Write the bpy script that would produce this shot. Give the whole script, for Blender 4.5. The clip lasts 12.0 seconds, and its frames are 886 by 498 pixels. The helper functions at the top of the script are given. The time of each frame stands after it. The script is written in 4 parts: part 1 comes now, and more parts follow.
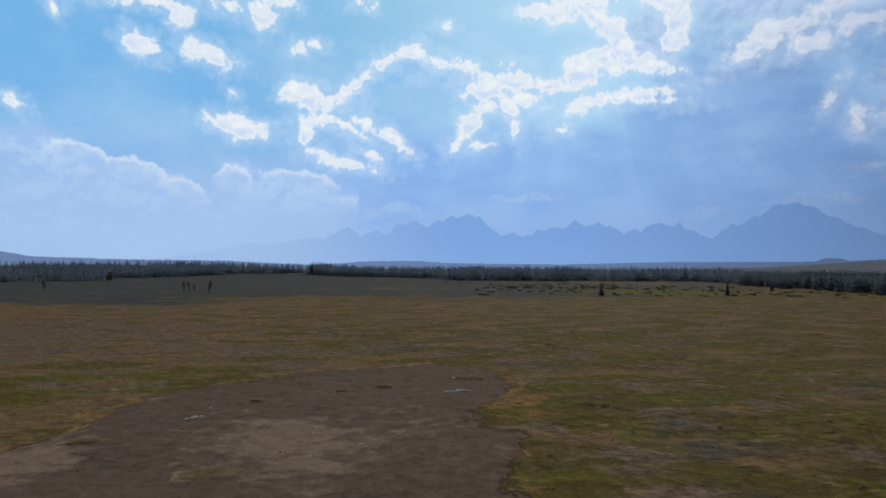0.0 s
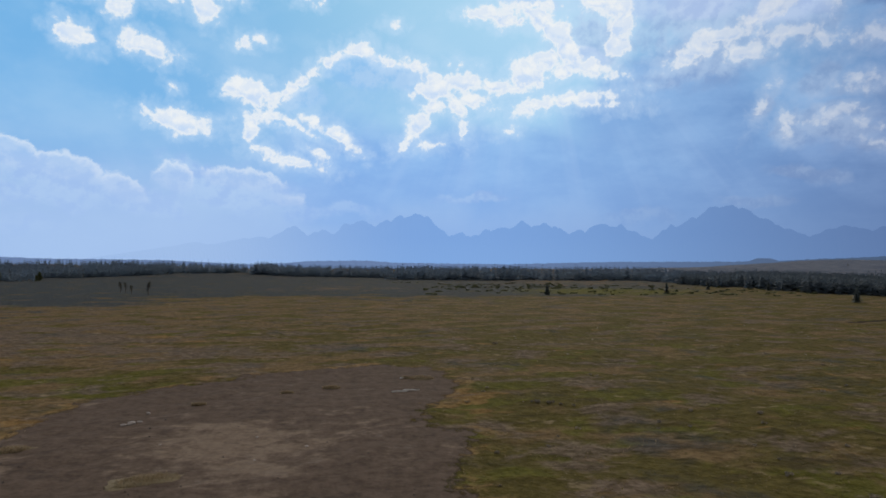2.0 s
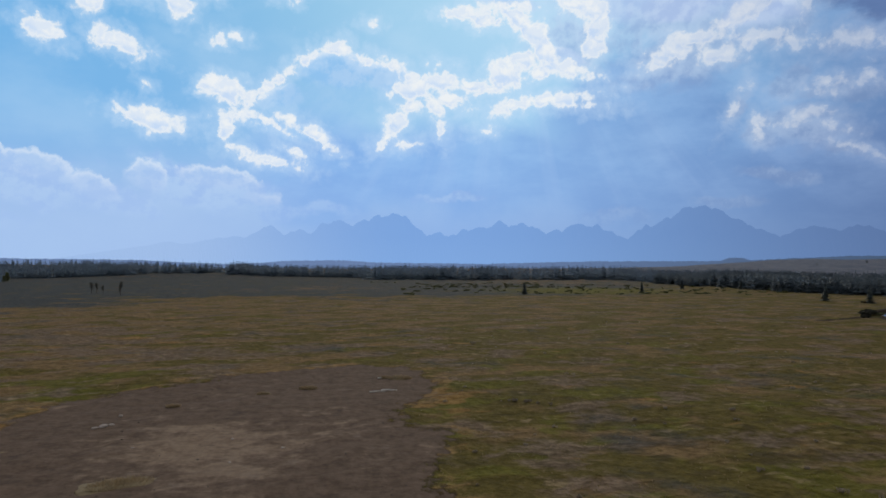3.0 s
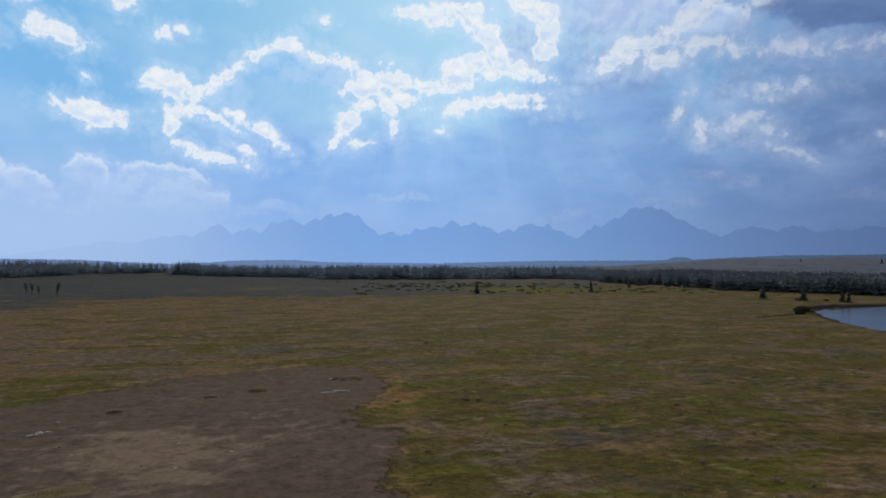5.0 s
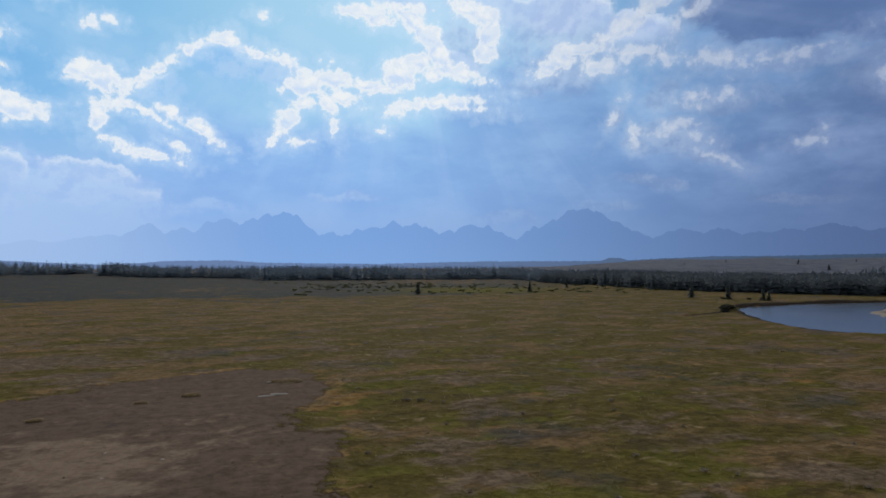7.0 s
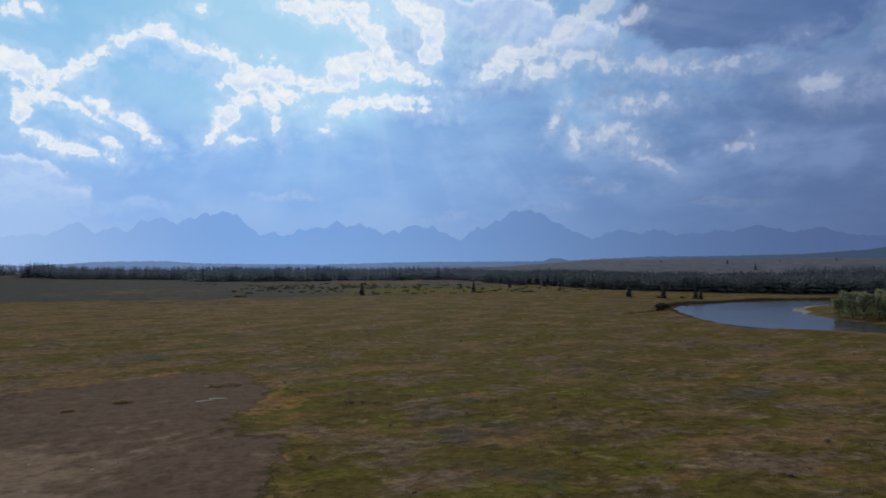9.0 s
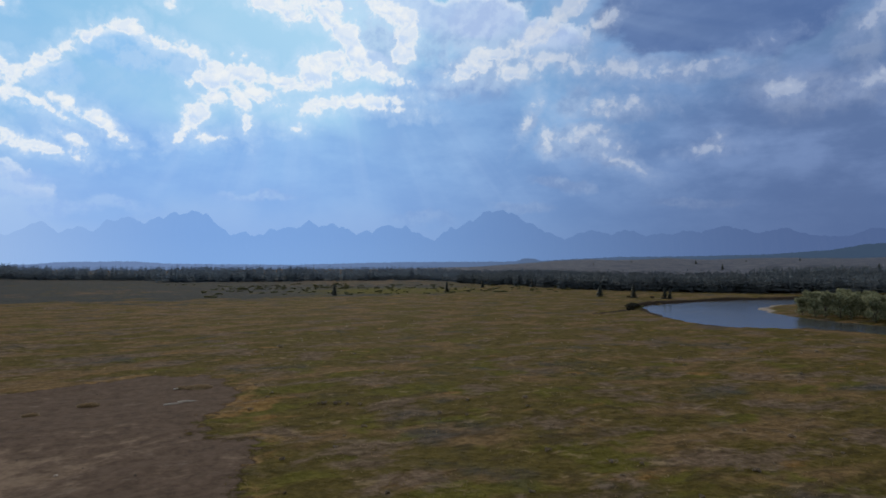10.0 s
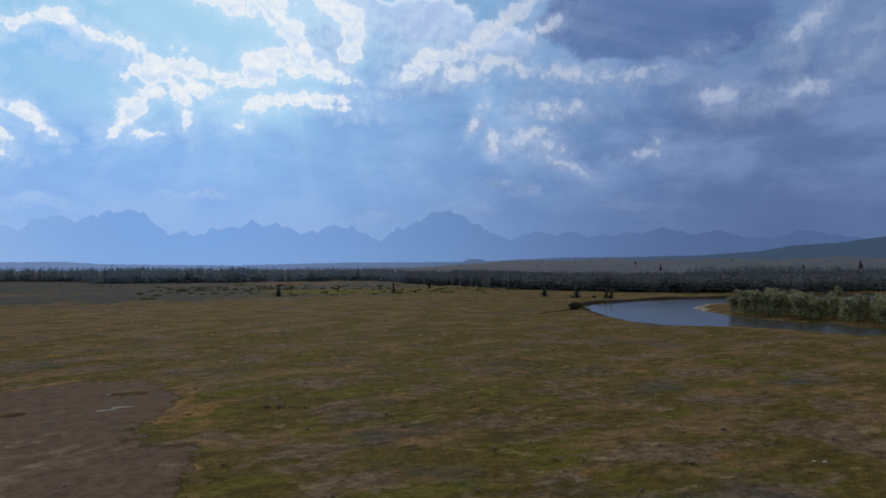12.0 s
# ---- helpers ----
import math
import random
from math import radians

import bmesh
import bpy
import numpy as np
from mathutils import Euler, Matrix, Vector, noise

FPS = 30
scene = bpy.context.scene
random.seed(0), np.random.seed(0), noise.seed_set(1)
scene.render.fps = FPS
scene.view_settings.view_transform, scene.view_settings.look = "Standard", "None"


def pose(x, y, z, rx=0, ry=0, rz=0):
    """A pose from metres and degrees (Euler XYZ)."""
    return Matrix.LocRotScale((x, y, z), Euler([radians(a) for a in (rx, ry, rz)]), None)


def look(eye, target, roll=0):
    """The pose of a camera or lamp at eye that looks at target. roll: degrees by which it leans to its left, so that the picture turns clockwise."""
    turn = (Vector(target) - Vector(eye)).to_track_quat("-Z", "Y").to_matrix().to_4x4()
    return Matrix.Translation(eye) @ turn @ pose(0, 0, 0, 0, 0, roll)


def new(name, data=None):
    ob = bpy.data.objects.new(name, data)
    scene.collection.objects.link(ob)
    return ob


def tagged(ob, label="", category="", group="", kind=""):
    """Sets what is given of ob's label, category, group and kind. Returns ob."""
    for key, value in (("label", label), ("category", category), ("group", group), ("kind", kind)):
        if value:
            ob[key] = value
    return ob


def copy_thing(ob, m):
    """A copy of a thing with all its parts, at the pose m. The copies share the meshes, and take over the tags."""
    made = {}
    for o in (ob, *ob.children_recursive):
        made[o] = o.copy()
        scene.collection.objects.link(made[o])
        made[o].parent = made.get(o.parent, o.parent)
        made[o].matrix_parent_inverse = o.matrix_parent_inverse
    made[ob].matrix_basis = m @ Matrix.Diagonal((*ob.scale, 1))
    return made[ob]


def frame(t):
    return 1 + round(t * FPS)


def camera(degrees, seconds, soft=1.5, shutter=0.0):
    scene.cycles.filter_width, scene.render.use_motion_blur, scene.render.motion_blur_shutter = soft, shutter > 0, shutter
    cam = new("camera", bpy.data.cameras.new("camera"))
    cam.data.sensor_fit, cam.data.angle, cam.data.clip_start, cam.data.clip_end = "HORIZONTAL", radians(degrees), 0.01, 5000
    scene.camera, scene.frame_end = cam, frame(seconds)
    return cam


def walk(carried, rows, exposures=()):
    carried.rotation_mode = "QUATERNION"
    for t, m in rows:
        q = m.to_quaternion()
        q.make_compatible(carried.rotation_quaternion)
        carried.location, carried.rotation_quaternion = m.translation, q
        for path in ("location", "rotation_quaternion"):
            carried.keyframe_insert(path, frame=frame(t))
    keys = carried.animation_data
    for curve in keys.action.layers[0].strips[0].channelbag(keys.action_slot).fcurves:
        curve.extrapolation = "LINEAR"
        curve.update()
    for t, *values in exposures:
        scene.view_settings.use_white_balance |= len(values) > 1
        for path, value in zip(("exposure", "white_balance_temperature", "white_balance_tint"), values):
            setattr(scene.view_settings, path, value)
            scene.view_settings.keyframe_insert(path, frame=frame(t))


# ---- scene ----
# The camera hovers at one place, 26 m over the meadow, and turns slowly to its right.
EYE = 26.0
cam = camera(71.57, 12.0, soft=1.7)
ROWS = [
    (0.0, 0.00, 1.45, 0.00),
    (0.5, 1.30, 1.45, -0.00),
    (1.0, 2.56, 1.47, 0.06),
    (1.5, 3.74, 1.44, 0.01),
    (2.0, 4.83, 1.42, -0.01),
    (2.5, 5.87, 1.41, 0.02),
    (4.5, 10.10, 1.33, 0.08),
    (5.0, 11.29, 1.34, 0.11),
    (5.5, 12.67, 1.35, 0.10),
    (6.0, 14.03, 1.36, 0.11),
    (6.5, 15.42, 1.36, 0.12),
    (7.0, 16.78, 1.38, 0.12),
    (9.0, 21.96, 1.41, 0.21),
    (9.5, 23.19, 1.42, 0.20),
    (10.0, 24.45, 1.42, 0.22),
    (10.5, 25.68, 1.43, 0.26),
    (11.0, 26.93, 1.45, 0.28),
    (11.5, 28.16, 1.43, 0.21),
    (12.0, 29.41, 1.45, 0.23),
]
walk(cam, [(t, pose(0, 0, EYE, 90 + pitch, roll, -yaw)) for t, yaw, pitch, roll in ROWS])

# ---- sky and light ----
SUN_AZ, SUN_EL = 13.0, 30.0


class Graph:
    """Short hand for building a node graph."""

    def __init__(self, tree):
        self.tree = tree
        tree.nodes.clear()

    def node(self, kind):
        return self.tree.nodes.new(kind)

    def put(self, socket, value):
        if isinstance(value, bpy.types.NodeSocket):
            self.tree.links.new(value, socket)
        elif value is not None:
            socket.default_value = value

    def math(self, op, a, b=None, c=None, clamp=False):
        n = self.node("ShaderNodeMath")
        n.operation, n.use_clamp = op, clamp
        for socket, value in zip(n.inputs, (a, b, c)):
            self.put(socket, value)
        return n.outputs[0]

    def vec(self, op, a, b=None, c=None, scale=None):
        n = self.node("ShaderNodeVectorMath")
        n.operation = op
        for socket, value in zip(n.inputs, (a, b, c)):
            self.put(socket, value)
        if scale is not None:
            self.put(n.inputs["Scale"], scale)
        return n.outputs["Value"] if op in ("LENGTH", "DOT_PRODUCT") else n.outputs["Vector"]

    def noise(self, vector, scale, detail=4.0, rough=0.55, dims="3D", lac=2.0, out="Fac", distortion=0.0):
        n = self.node("ShaderNodeTexNoise")
        n.noise_dimensions = dims
        self.put(n.inputs["Vector"], vector)
        self.put(n.inputs["Scale"], scale)
        self.put(n.inputs["Detail"], detail)
        self.put(n.inputs["Roughness"], rough)
        self.put(n.inputs["Lacunarity"], lac)
        self.put(n.inputs["Distortion"], distortion)
        return n.outputs[out]

    def cells(self, vector, scale, detail=2.0, rough=0.5, smooth=0.3):
        n = self.node("ShaderNodeTexVoronoi")
        n.feature = "SMOOTH_F1"
        self.put(n.inputs["Vector"], vector)
        for key, v in (("Scale", scale), ("Detail", detail), ("Roughness", rough), ("Smoothness", smooth)):
            self.put(n.inputs[key], v)
        return n.outputs["Distance"]

    def step(self, value, lo, hi, to_lo=0.0, to_hi=1.0, smooth=True):
        n = self.node("ShaderNodeMapRange")
        n.interpolation_type = "SMOOTHSTEP" if smooth else "LINEAR"
        for socket, v in zip(n.inputs, (value, lo, hi, to_lo, to_hi)):
            self.put(socket, v)
        return n.outputs[0]

    def mix(self, fac, a, b, blend="MIX"):
        n = self.node("ShaderNodeMix")
        n.data_type, n.blend_type = "RGBA", blend
        self.put(n.inputs[0], fac)
        for socket, v in ((n.inputs[6], a), (n.inputs[7], b)):
            if isinstance(v, tuple) and len(v) == 3:
                v = (*v, 1.0)
            self.put(socket, v)
        return n.outputs[2]

    def ramp(self, value, stops):
        n = self.node("ShaderNodeValToRGB")
        el = n.color_ramp.elements
        while len(el) < len(stops):
            el.new(0.5)
        for e, (p, col) in zip(el, stops):
            e.position, e.color = p, (*col, 1.0)
        self.put(n.inputs[0], value)
        return n.outputs[0]


# Clouds, each a group of lobes: bearing, height over the horizon, half width, half height and slope, all in degrees.
SMALL_CUMULUS = [
    (-26.3, 17.89, 1.38, 0.77, -25), (-21.2, 17.89, 2.04, 0.87, -15), (-18.6, 12.18, 2.38, 0.94, -10), (-25.5, 21.27, 2.79, 0.41, 0), (-16.7, 21.39, 0.94, 1.08, 20),
    (-19.4, 22.06, 0.99, 0.42, 0), (-15, 22.53, 1.12, 0.50, 0), (-23.3, 20.5, 0.80, 0.91, -30), (-13.3, 18.95, 0.53, 0.30, 0), (-11.7, 19.43, 0.33, 0.22, 0),
    (-35.1, 12.32, 0.58, 0.30, -40), (-7.6, 23.06, 0.59, 0.29, 0),
]
SMALL_CUMULUS_2 = [
    (0.1, 21.32, 0.29, 0.16, 0), (-18.9, 14.74, 0.19, 0.16, 0), (-32.6, 19.53, 0.41, 0.32, -30),
]
BRIGHT_MIDDLE_BANK = [
    (4.2, 16.02, 1.84, 0.92, 10), (7.0, 16.62, 2.23, 0.56, -5), (9.6, 16.37, 1.75, 0.57, 0), (12.7, 17.35, 1.68, 1.37, 20), (14.6, 18.37, 1.37, 0.94, 0), (15.6, 17.23, 1.03, 0.74, 0),
    (11.7, 15.95, 1.44, 0.53, 0), (13.7, 14.47, 2.82, 0.48, 5), (17.1, 14.76, 3.35, 0.60, 3), (12.2, 13.95, 1.23, 0.38, 0), (19.1, 14.19, 1.75, 0.34, -8), (2.5, 13.08, 1.00, 1.13, 20),
    (3.6, 14.43, 1.22, 0.72, 0), (1.5, 11.44, 1.18, 0.52, 30), (3.6, 11.00, 0.91, 0.37, 0),
]
BRIGHT_MIDDLE_BANK_2 = [
    (6.1, 14.33, 0.84, 1.03, 0), (6.7, 12.62, 0.47, 1.04, 0), (10.8, 12.20, 0.69, 0.34, 0), (6.3, 17.98, 0.56, 0.31, 0), (8.0, 17.87, 0.33, 0.18, 0),
    (7.5, 15.16, 1.43, 0.56, 0),
]
UPPER_BANK = [
    (9.4, 22.39, 1.97, 0.58, 0), (10.8, 21.64, 1.13, 0.72, 0), (12.4, 22.76, 2.70, 0.59, 0), (14.2, 21.55, 2.32, 0.85, -35), (15.5, 20.34, 1.51, 1.35, -20), (16.6, 18.81, 1.24, 1.13, -20),
    (18.5, 17.45, 2.52, 0.65, -15), (20.7, 22.05, 1.27, 0.97, 0), (21.2, 20.68, 1.13, 1.36, 20), (18.8, 22.67, 1.54, 0.72, 0), (20.7, 19.01, 0.99, 1.13, 0),
]
BROKEN_BASE_OF_THE_LARGE_CLOUD = [
    (-12.6, 11.75, 0.67, 1.16, 10), (-11.4, 13.09, 1.26, 0.38, 10), (-9.6, 12.90, 1.48, 0.44, -15), (-6.9, 12.75, 1.31, 0.49, -25), (-4.9, 11.72, 1.54, 0.55, -35), (-3.5, 10.76, 0.62, 0.30, -20),
    (-11.3, 10.05, 1.46, 0.39, -25), (-9.1, 9.30, 1.69, 0.35, -10), (-6.9, 10.14, 0.71, 0.30, -30), (-7.6, 11.87, 1.00, 0.25, -30),
]
ARCH_CREST = [
    (-13.0, 15.18, 2.01, 1.03, -8), (-10.8, 14.48, 0.88, 0.71, 0), (-9.3, 15.30, 1.19, 0.38, 40), (-7.7, 16.75, 1.31, 0.38, 42), (-5.9, 18.14, 1.22, 0.33, 30), (-3.6, 19.11, 1.13, 0.37, 15),
    (-2.3, 19.07, 0.83, 0.37, -25), (-0.1, 18.38, 1.57, 0.28, -12), (2.2, 17.94, 1.26, 0.33, -20), (3.8, 16.89, 0.95, 0.43, -50),
]
BODY_OF_THE_LARGE_CLOUD = [
    (-2.8, 16.26, 4.35, 2.89, 0), (-7.5, 14.29, 3.42, 1.84, 30), (1.9, 15.98, 3.89, 2.24, -15), (-7.9, 11.61, 4.91, 2.17, -12), (-12.6, 14.83, 1.92, 1.03, -8),
]
BODY_OF_THE_UPPER_BANK = [
    (21.2, 21.61, 6.81, 2.91, -22), (27.6, 20.63, 5.79, 3.23, 0), (13.9, 22.97, 4.85, 1.14, -8), (33.4, 19.44, 4.66, 2.32, 0), (18.1, 18.21, 3.11, 1.41, -20),
]
BODY_OF_THE_LOW_BANK = [
    (-30.7, 7.82, 2.58, 1.94, -22), (-26.7, 6.99, 3.21, 1.86, -14), (-22.8, 5.73, 3.06, 1.57, -22), (-19.0, 6.64, 1.94, 2.00, -10), (-13.2, 6.99, 4.00, 1.58, -8), (-10.1, 5.74, 2.75, 1.11, -15),
]
CLOUDS_BEFORE_THE_DARK_BANK = [
    (33.3, 20.29, 1.76, 0.69, 35), (35.2, 21.49, 1.84, 0.67, 40), (37.2, 22.54, 1.42, 0.57, 40), (39.1, 20.94, 1.40, 0.49, 25), (31.8, 19.50, 1.87, 0.65, 10), (29.6, 18.89, 2.41, 0.71, 0),
    (27.9, 18.05, 1.89, 0.62, 0), (26.4, 17.29, 1.37, 0.48, 0), (30.8, 17.23, 1.88, 0.57, 0), (34.4, 18.25, 2.26, 0.42, 0), (37.5, 17.61, 2.32, 0.42, 0), (39.5, 17.29, 1.29, 0.37, 0),
    (42.0, 17.01, 2.23, 0.23, -5), (45.1, 16.64, 1.69, 0.18, 5), (47.8, 16.73, 1.63, 0.18, 12),
]
SMALL_CLOUDS_AT_THE_RIGHT = [
    (40.2, 13.78, 1.63, 0.24, 0), (42.0, 14.06, 0.42, 0.31, 0), (39.0, 14.15, 0.36, 0.24, 0), (40.0, 14.09, 0.29, 0.21, 0), (60.0, 13.67, 0.88, 0.27, 0), (60.3, 14.08, 0.41, 0.27, 0),
    (32.7, 13.57, 0.19, 0.71, -25), (34.1, 11.17, 0.37, 0.61, 10), (37.2, 11.67, 1.45, 0.32, 6), (39.0, 10.84, 1.01, 0.25, -20), (40.9, 9.01, 0.71, 0.14, -28), (47.8, 9.71, 0.71, 0.20, 5),
    (48.7, 10.50, 0.32, 0.20, 20), (53.7, 14.12, 1.00, 0.63, 0), (59.5, 18.27, 0.78, 0.34, 40), (60.9, 18.96, 0.76, 0.39, 30),
]
WHITE = [SMALL_CUMULUS, SMALL_CUMULUS_2, ARCH_CREST, BROKEN_BASE_OF_THE_LARGE_CLOUD, BRIGHT_MIDDLE_BANK, BRIGHT_MIDDLE_BANK_2, UPPER_BANK, CLOUDS_BEFORE_THE_DARK_BANK, SMALL_CLOUDS_AT_THE_RIGHT]
BODIES = [BODY_OF_THE_LARGE_CLOUD, BODY_OF_THE_UPPER_BANK, BODY_OF_THE_LOW_BANK]
SOFT_LOW_BANK = [
    (-33.8, 8.45, 5.48, 1.73, -12), (-27.1, 6.95, 5.03, 1.58, -12), (-22.7, 5.75, 4.94, 1.26, -10), (-13.7, 6.31, 5.98, 1.83, -12), (-34.4, 5.58, 3.95, 0.86, -5),
    (-31.5, 6.22, 2.31, 0.71, 0), (-33.7, 3, 5.84, 1.14, 0), (-28.3, 5.49, 4.91, 0.83, -6),
]
SOFT_RIGHT_BANK = [
    (29.3, 18.86, 3.72, 1.63, 0), (28.8, 21.69, 3.72, 2.04, 0), (19.7, 19.19, 3.3, 2.25, 0), (36.5, 14.66, 1.09, 1.38, 0), (40, 13.45, 3.08, 0.81, 0),
    (37.3, 11.08, 3.39, 1.13, 0), (33.7, 10.88, 0.66, 0.96, 0), (40.4, 8.96, 1.44, 0.37, -20), (32.8, 13.59, 0.38, 1.14, 30), (27.9, 20.08, 4.51, 2.29, 0),
    (35.2, 19.34, 2.77, 1.33, 0), (29.8, 18.21, 5.21, 2.1, 20),
]
SOFT_RIGHT_BANK_2 = [
    (27.7, 16.61, 5, 1.04, 10), (32.8, 13.07, 0.45, 1.44, -30), (34.6, 10.28, 1.58, 1.02, -10), (40.2, 9.4, 1.53, 0.36, -30), (38.2, 10.64, 3.1, 1.32, -10),
    (36.6, 14.7, 0.94, 1.09, 10), (42.3, 16.85, 3.03, 0.72, 0),
]
SOFT_FAR_RIGHT = [
    (54.5, 13.49, 2.61, 2.01, 0), (60.1, 13.68, 1.96, 0.69, 0), (48.1, 10.16, 1.23, 0.39, 35), (59.2, 16.83, 1.44, 1.7, 40), (61.6, 18.9, 2.67, 1.22, 40),
    (64.2, 17.17, 2.87, 2.41, 0), (46.6, 5.38, 2.89, 0.45, 5), (48.2, 15.99, 5.71, 0.75, 0), (35.5, 7.21, 3.13, 0.52, -10), (56.3, 13.74, 5.06, 1.79, 0),
]
PALE_STRIP_OVER_THE_PEAKS = [
    (-7.6, 4.72, 3.63, 0.68, 0), (7.7, 6.18, 3.11, 0.41, 0), (22.9, 4.39, 3.13, 0.63, 0), (31.9, 5.06, 2.63, 0.47, 0), (-4.3, 4.66, 3.29, 0.61, 0),
]
SOFT = [SOFT_LOW_BANK, SOFT_RIGHT_BANK, SOFT_RIGHT_BANK_2, SOFT_FAR_RIGHT, PALE_STRIP_OVER_THE_PEAKS]
SHADED_DECK = [
    (-1.3, 8.83, 8.98, 3.63, 0), (11.3, 8.67, 12.2, 4.07, 0), (23.3, 13.77, 6.71, 3.69, 0), (23.3, 8.13, 8.92, 4.3, 0), (25, 11.39, 7.89, 6.12, 0),
    (-4.4, 6.74, 5.78, 3.12, 0),
]
FAR_RIGHT_DECK = [
    (54.9, 9.76, 12.93, 5.12, 0), (62.9, 9.42, 7.36, 5.6, 0), (40.7, 7.09, 13.21, 3.58, 0),
]
SHADE = [SHADED_DECK, FAR_RIGHT_DECK]
DARK_BANK = [
    (47.3, 20.89, 9.15, 3.48, 0), (52.4, 20.02, 5.86, 2.96, 0), (45.3, 18.59, 3.44, 1.11, 0),
]
DARK = [DARK_BANK]



def build_world():
    world = bpy.data.worlds.new("sky")
    scene.world = world
    world.use_nodes = True
    g = Graph(world.node_tree)
    way = g.vec("NORMALIZE", g.node("ShaderNodeTexCoord").outputs["Generated"])
    sep = g.node("ShaderNodeSeparateXYZ")
    g.put(sep.inputs[0], way)
    x, y, z = sep.outputs
    az = g.math("MULTIPLY", g.math("ARCTAN2", x, y), 180 / math.pi)
    el = g.math("MULTIPLY", g.math("ARCSINE", z), 180 / math.pi)
    comb = g.node("ShaderNodeCombineXYZ")
    g.put(comb.inputs[0], az)
    g.put(comb.inputs[1], el)
    p = comb.outputs[0]

    def warped(scale, amount, detail, rough, seed):
        shifted = g.vec("ADD", p, (seed, 2 * seed, 0.3 * seed))
        n = g.noise(shifted, scale, detail, rough, out="Color")
        return g.vec("MULTIPLY_ADD", g.vec("SUBTRACT", n, (0.5, 0.5, 0.5)), (amount, amount * 0.8, 0.0), p)

    def lobes(groups, where, degrees=False):
        """How far a direction is from the nearest lobe: 1 on its edge, or in degrees outside it."""
        near = None
        for rows in groups:
            for a, e, ra, re, slope in rows:
                m = g.node("ShaderNodeMapping")
                m.vector_type = "TEXTURE"
                # the tiny link to the lobe before keeps the graph evaluated one lobe at a time
                g.put(m.inputs["Vector"], where if near is None else g.vec("MULTIPLY_ADD", near, (1e-6, 1e-6, 0.0), where))
                m.inputs["Location"].default_value = (a, e, 0)
                m.inputs["Rotation"].default_value = (0, 0, radians(slope))
                m.inputs["Scale"].default_value = (ra, re, 1)
                q = g.vec("LENGTH", m.outputs[0])
                if degrees:
                    q = g.math("MULTIPLY_ADD", q, min(ra, re), -min(ra, re))
                near = q if near is None else g.math("SMOOTH_MIN", near, q, 0.25)
        return near

    def centred(value, gain):
        return g.math("MULTIPLY", g.math("SUBTRACT", value, 0.5), gain)

    # clear air
    sky = g.node("ShaderNodeTexSky")
    sky.sky_type, sky.sun_disc = "NISHITA", False
    sky.sun_elevation, sky.sun_rotation = radians(SUN_EL), radians(SUN_AZ)
    sky.air_density, sky.dust_density, sky.ozone_density = 1.0, 0.6, 2.0
    clear = g.vec("SCALE", sky.outputs[0], scale=0.07)
    sunward = g.vec("DOT_PRODUCT", way, (math.sin(radians(SUN_AZ)) * math.cos(radians(SUN_EL)),
                    math.cos(radians(SUN_AZ)) * math.cos(radians(SUN_EL)), math.sin(radians(SUN_EL))))
    off = g.math("MULTIPLY", g.math("ARCCOSINE", sunward), 180 / math.pi)
    # smoke haze that thickens towards the horizon
    blue = g.ramp(g.math("MULTIPLY", el, 1 / 90), [(0.0, (0.34, 0.50, 0.84)), (0.07, (0.29, 0.50, 0.86)), (0.15, (0.23, 0.52, 0.86)), (0.27, (0.23, 0.55, 0.84)), (0.6, (0.16, 0.38, 0.70))])
    blue = g.mix(g.step(off, 6, 32), g.mix(0.45, blue, (0.38, 0.72, 0.90)), blue)
    col = g.mix(0.8, clear, blue)
    left = g.step(az, 0, -30)
    col = g.mix(g.math("MULTIPLY", left, 0.55), col, g.mix(g.step(el, 3, 14), (0.36, 0.54, 0.84), (0.15, 0.43, 0.81)))
    broad = g.noise(g.vec("MULTIPLY", p, (1.0, 1.6, 1.0)), 0.09, 5, 0.5)
    col = g.mix(g.step(broad, 0.45, 0.7, 0, 0.22), col, (0.62, 0.80, 0.95))

    # shaded deck
    pd = warped(0.10, 9.0, 6, 0.55, 11.0)
    deck = lobes(SHADE, pd)
    right = g.step(az, 2, 60)
    dim = g.mix(right, (0.20, 0.40, 0.80), (0.10, 0.16, 0.33))
    mottle = g.noise(g.vec("MULTIPLY", p, (1.0, 2.2, 1.0)), 0.13, 6, 0.6)
    dim = g.mix(g.step(mottle, 0.36, 0.68), dim, g.mix(right, (0.27, 0.49, 0.86), (0.17, 0.25, 0.46)))
    col = g.mix(g.step(deck, 1.45, 0.6, 0, 0.75), col, dim)
    veil = g.math("MULTIPLY", g.step(az, 16, 45), 0.85)
    col = g.mix(veil, col, dim)

    # one dark cloud with a flat base
    heavy = lobes(DARK, warped(0.16, 4.0, 7, 0.55, 17.0))
    heavy = g.math("ADD", heavy, centred(mottle, 0.8))
    col = g.mix(g.step(heavy, 1.12, 0.85, 0, 0.92), col, g.mix(g.step(mottle, 0.35, 0.7), (0.080, 0.145, 0.33), (0.115, 0.19, 0.39)))

    # beams of light through the gaps, fanning out from the sun
    spread = g.math("ARCTAN2", g.math("SUBTRACT", az, SUN_AZ), g.math("SUBTRACT", SUN_EL, el))
    comb2 = g.node("ShaderNodeCombineXYZ")
    g.put(comb2.inputs[0], g.math("MULTIPLY", spread, 9.0))
    g.put(comb2.inputs[1], g.math("MULTIPLY", off, 0.01))
    beam = g.noise(comb2.outputs[0], 1.0, 3, 0.6)
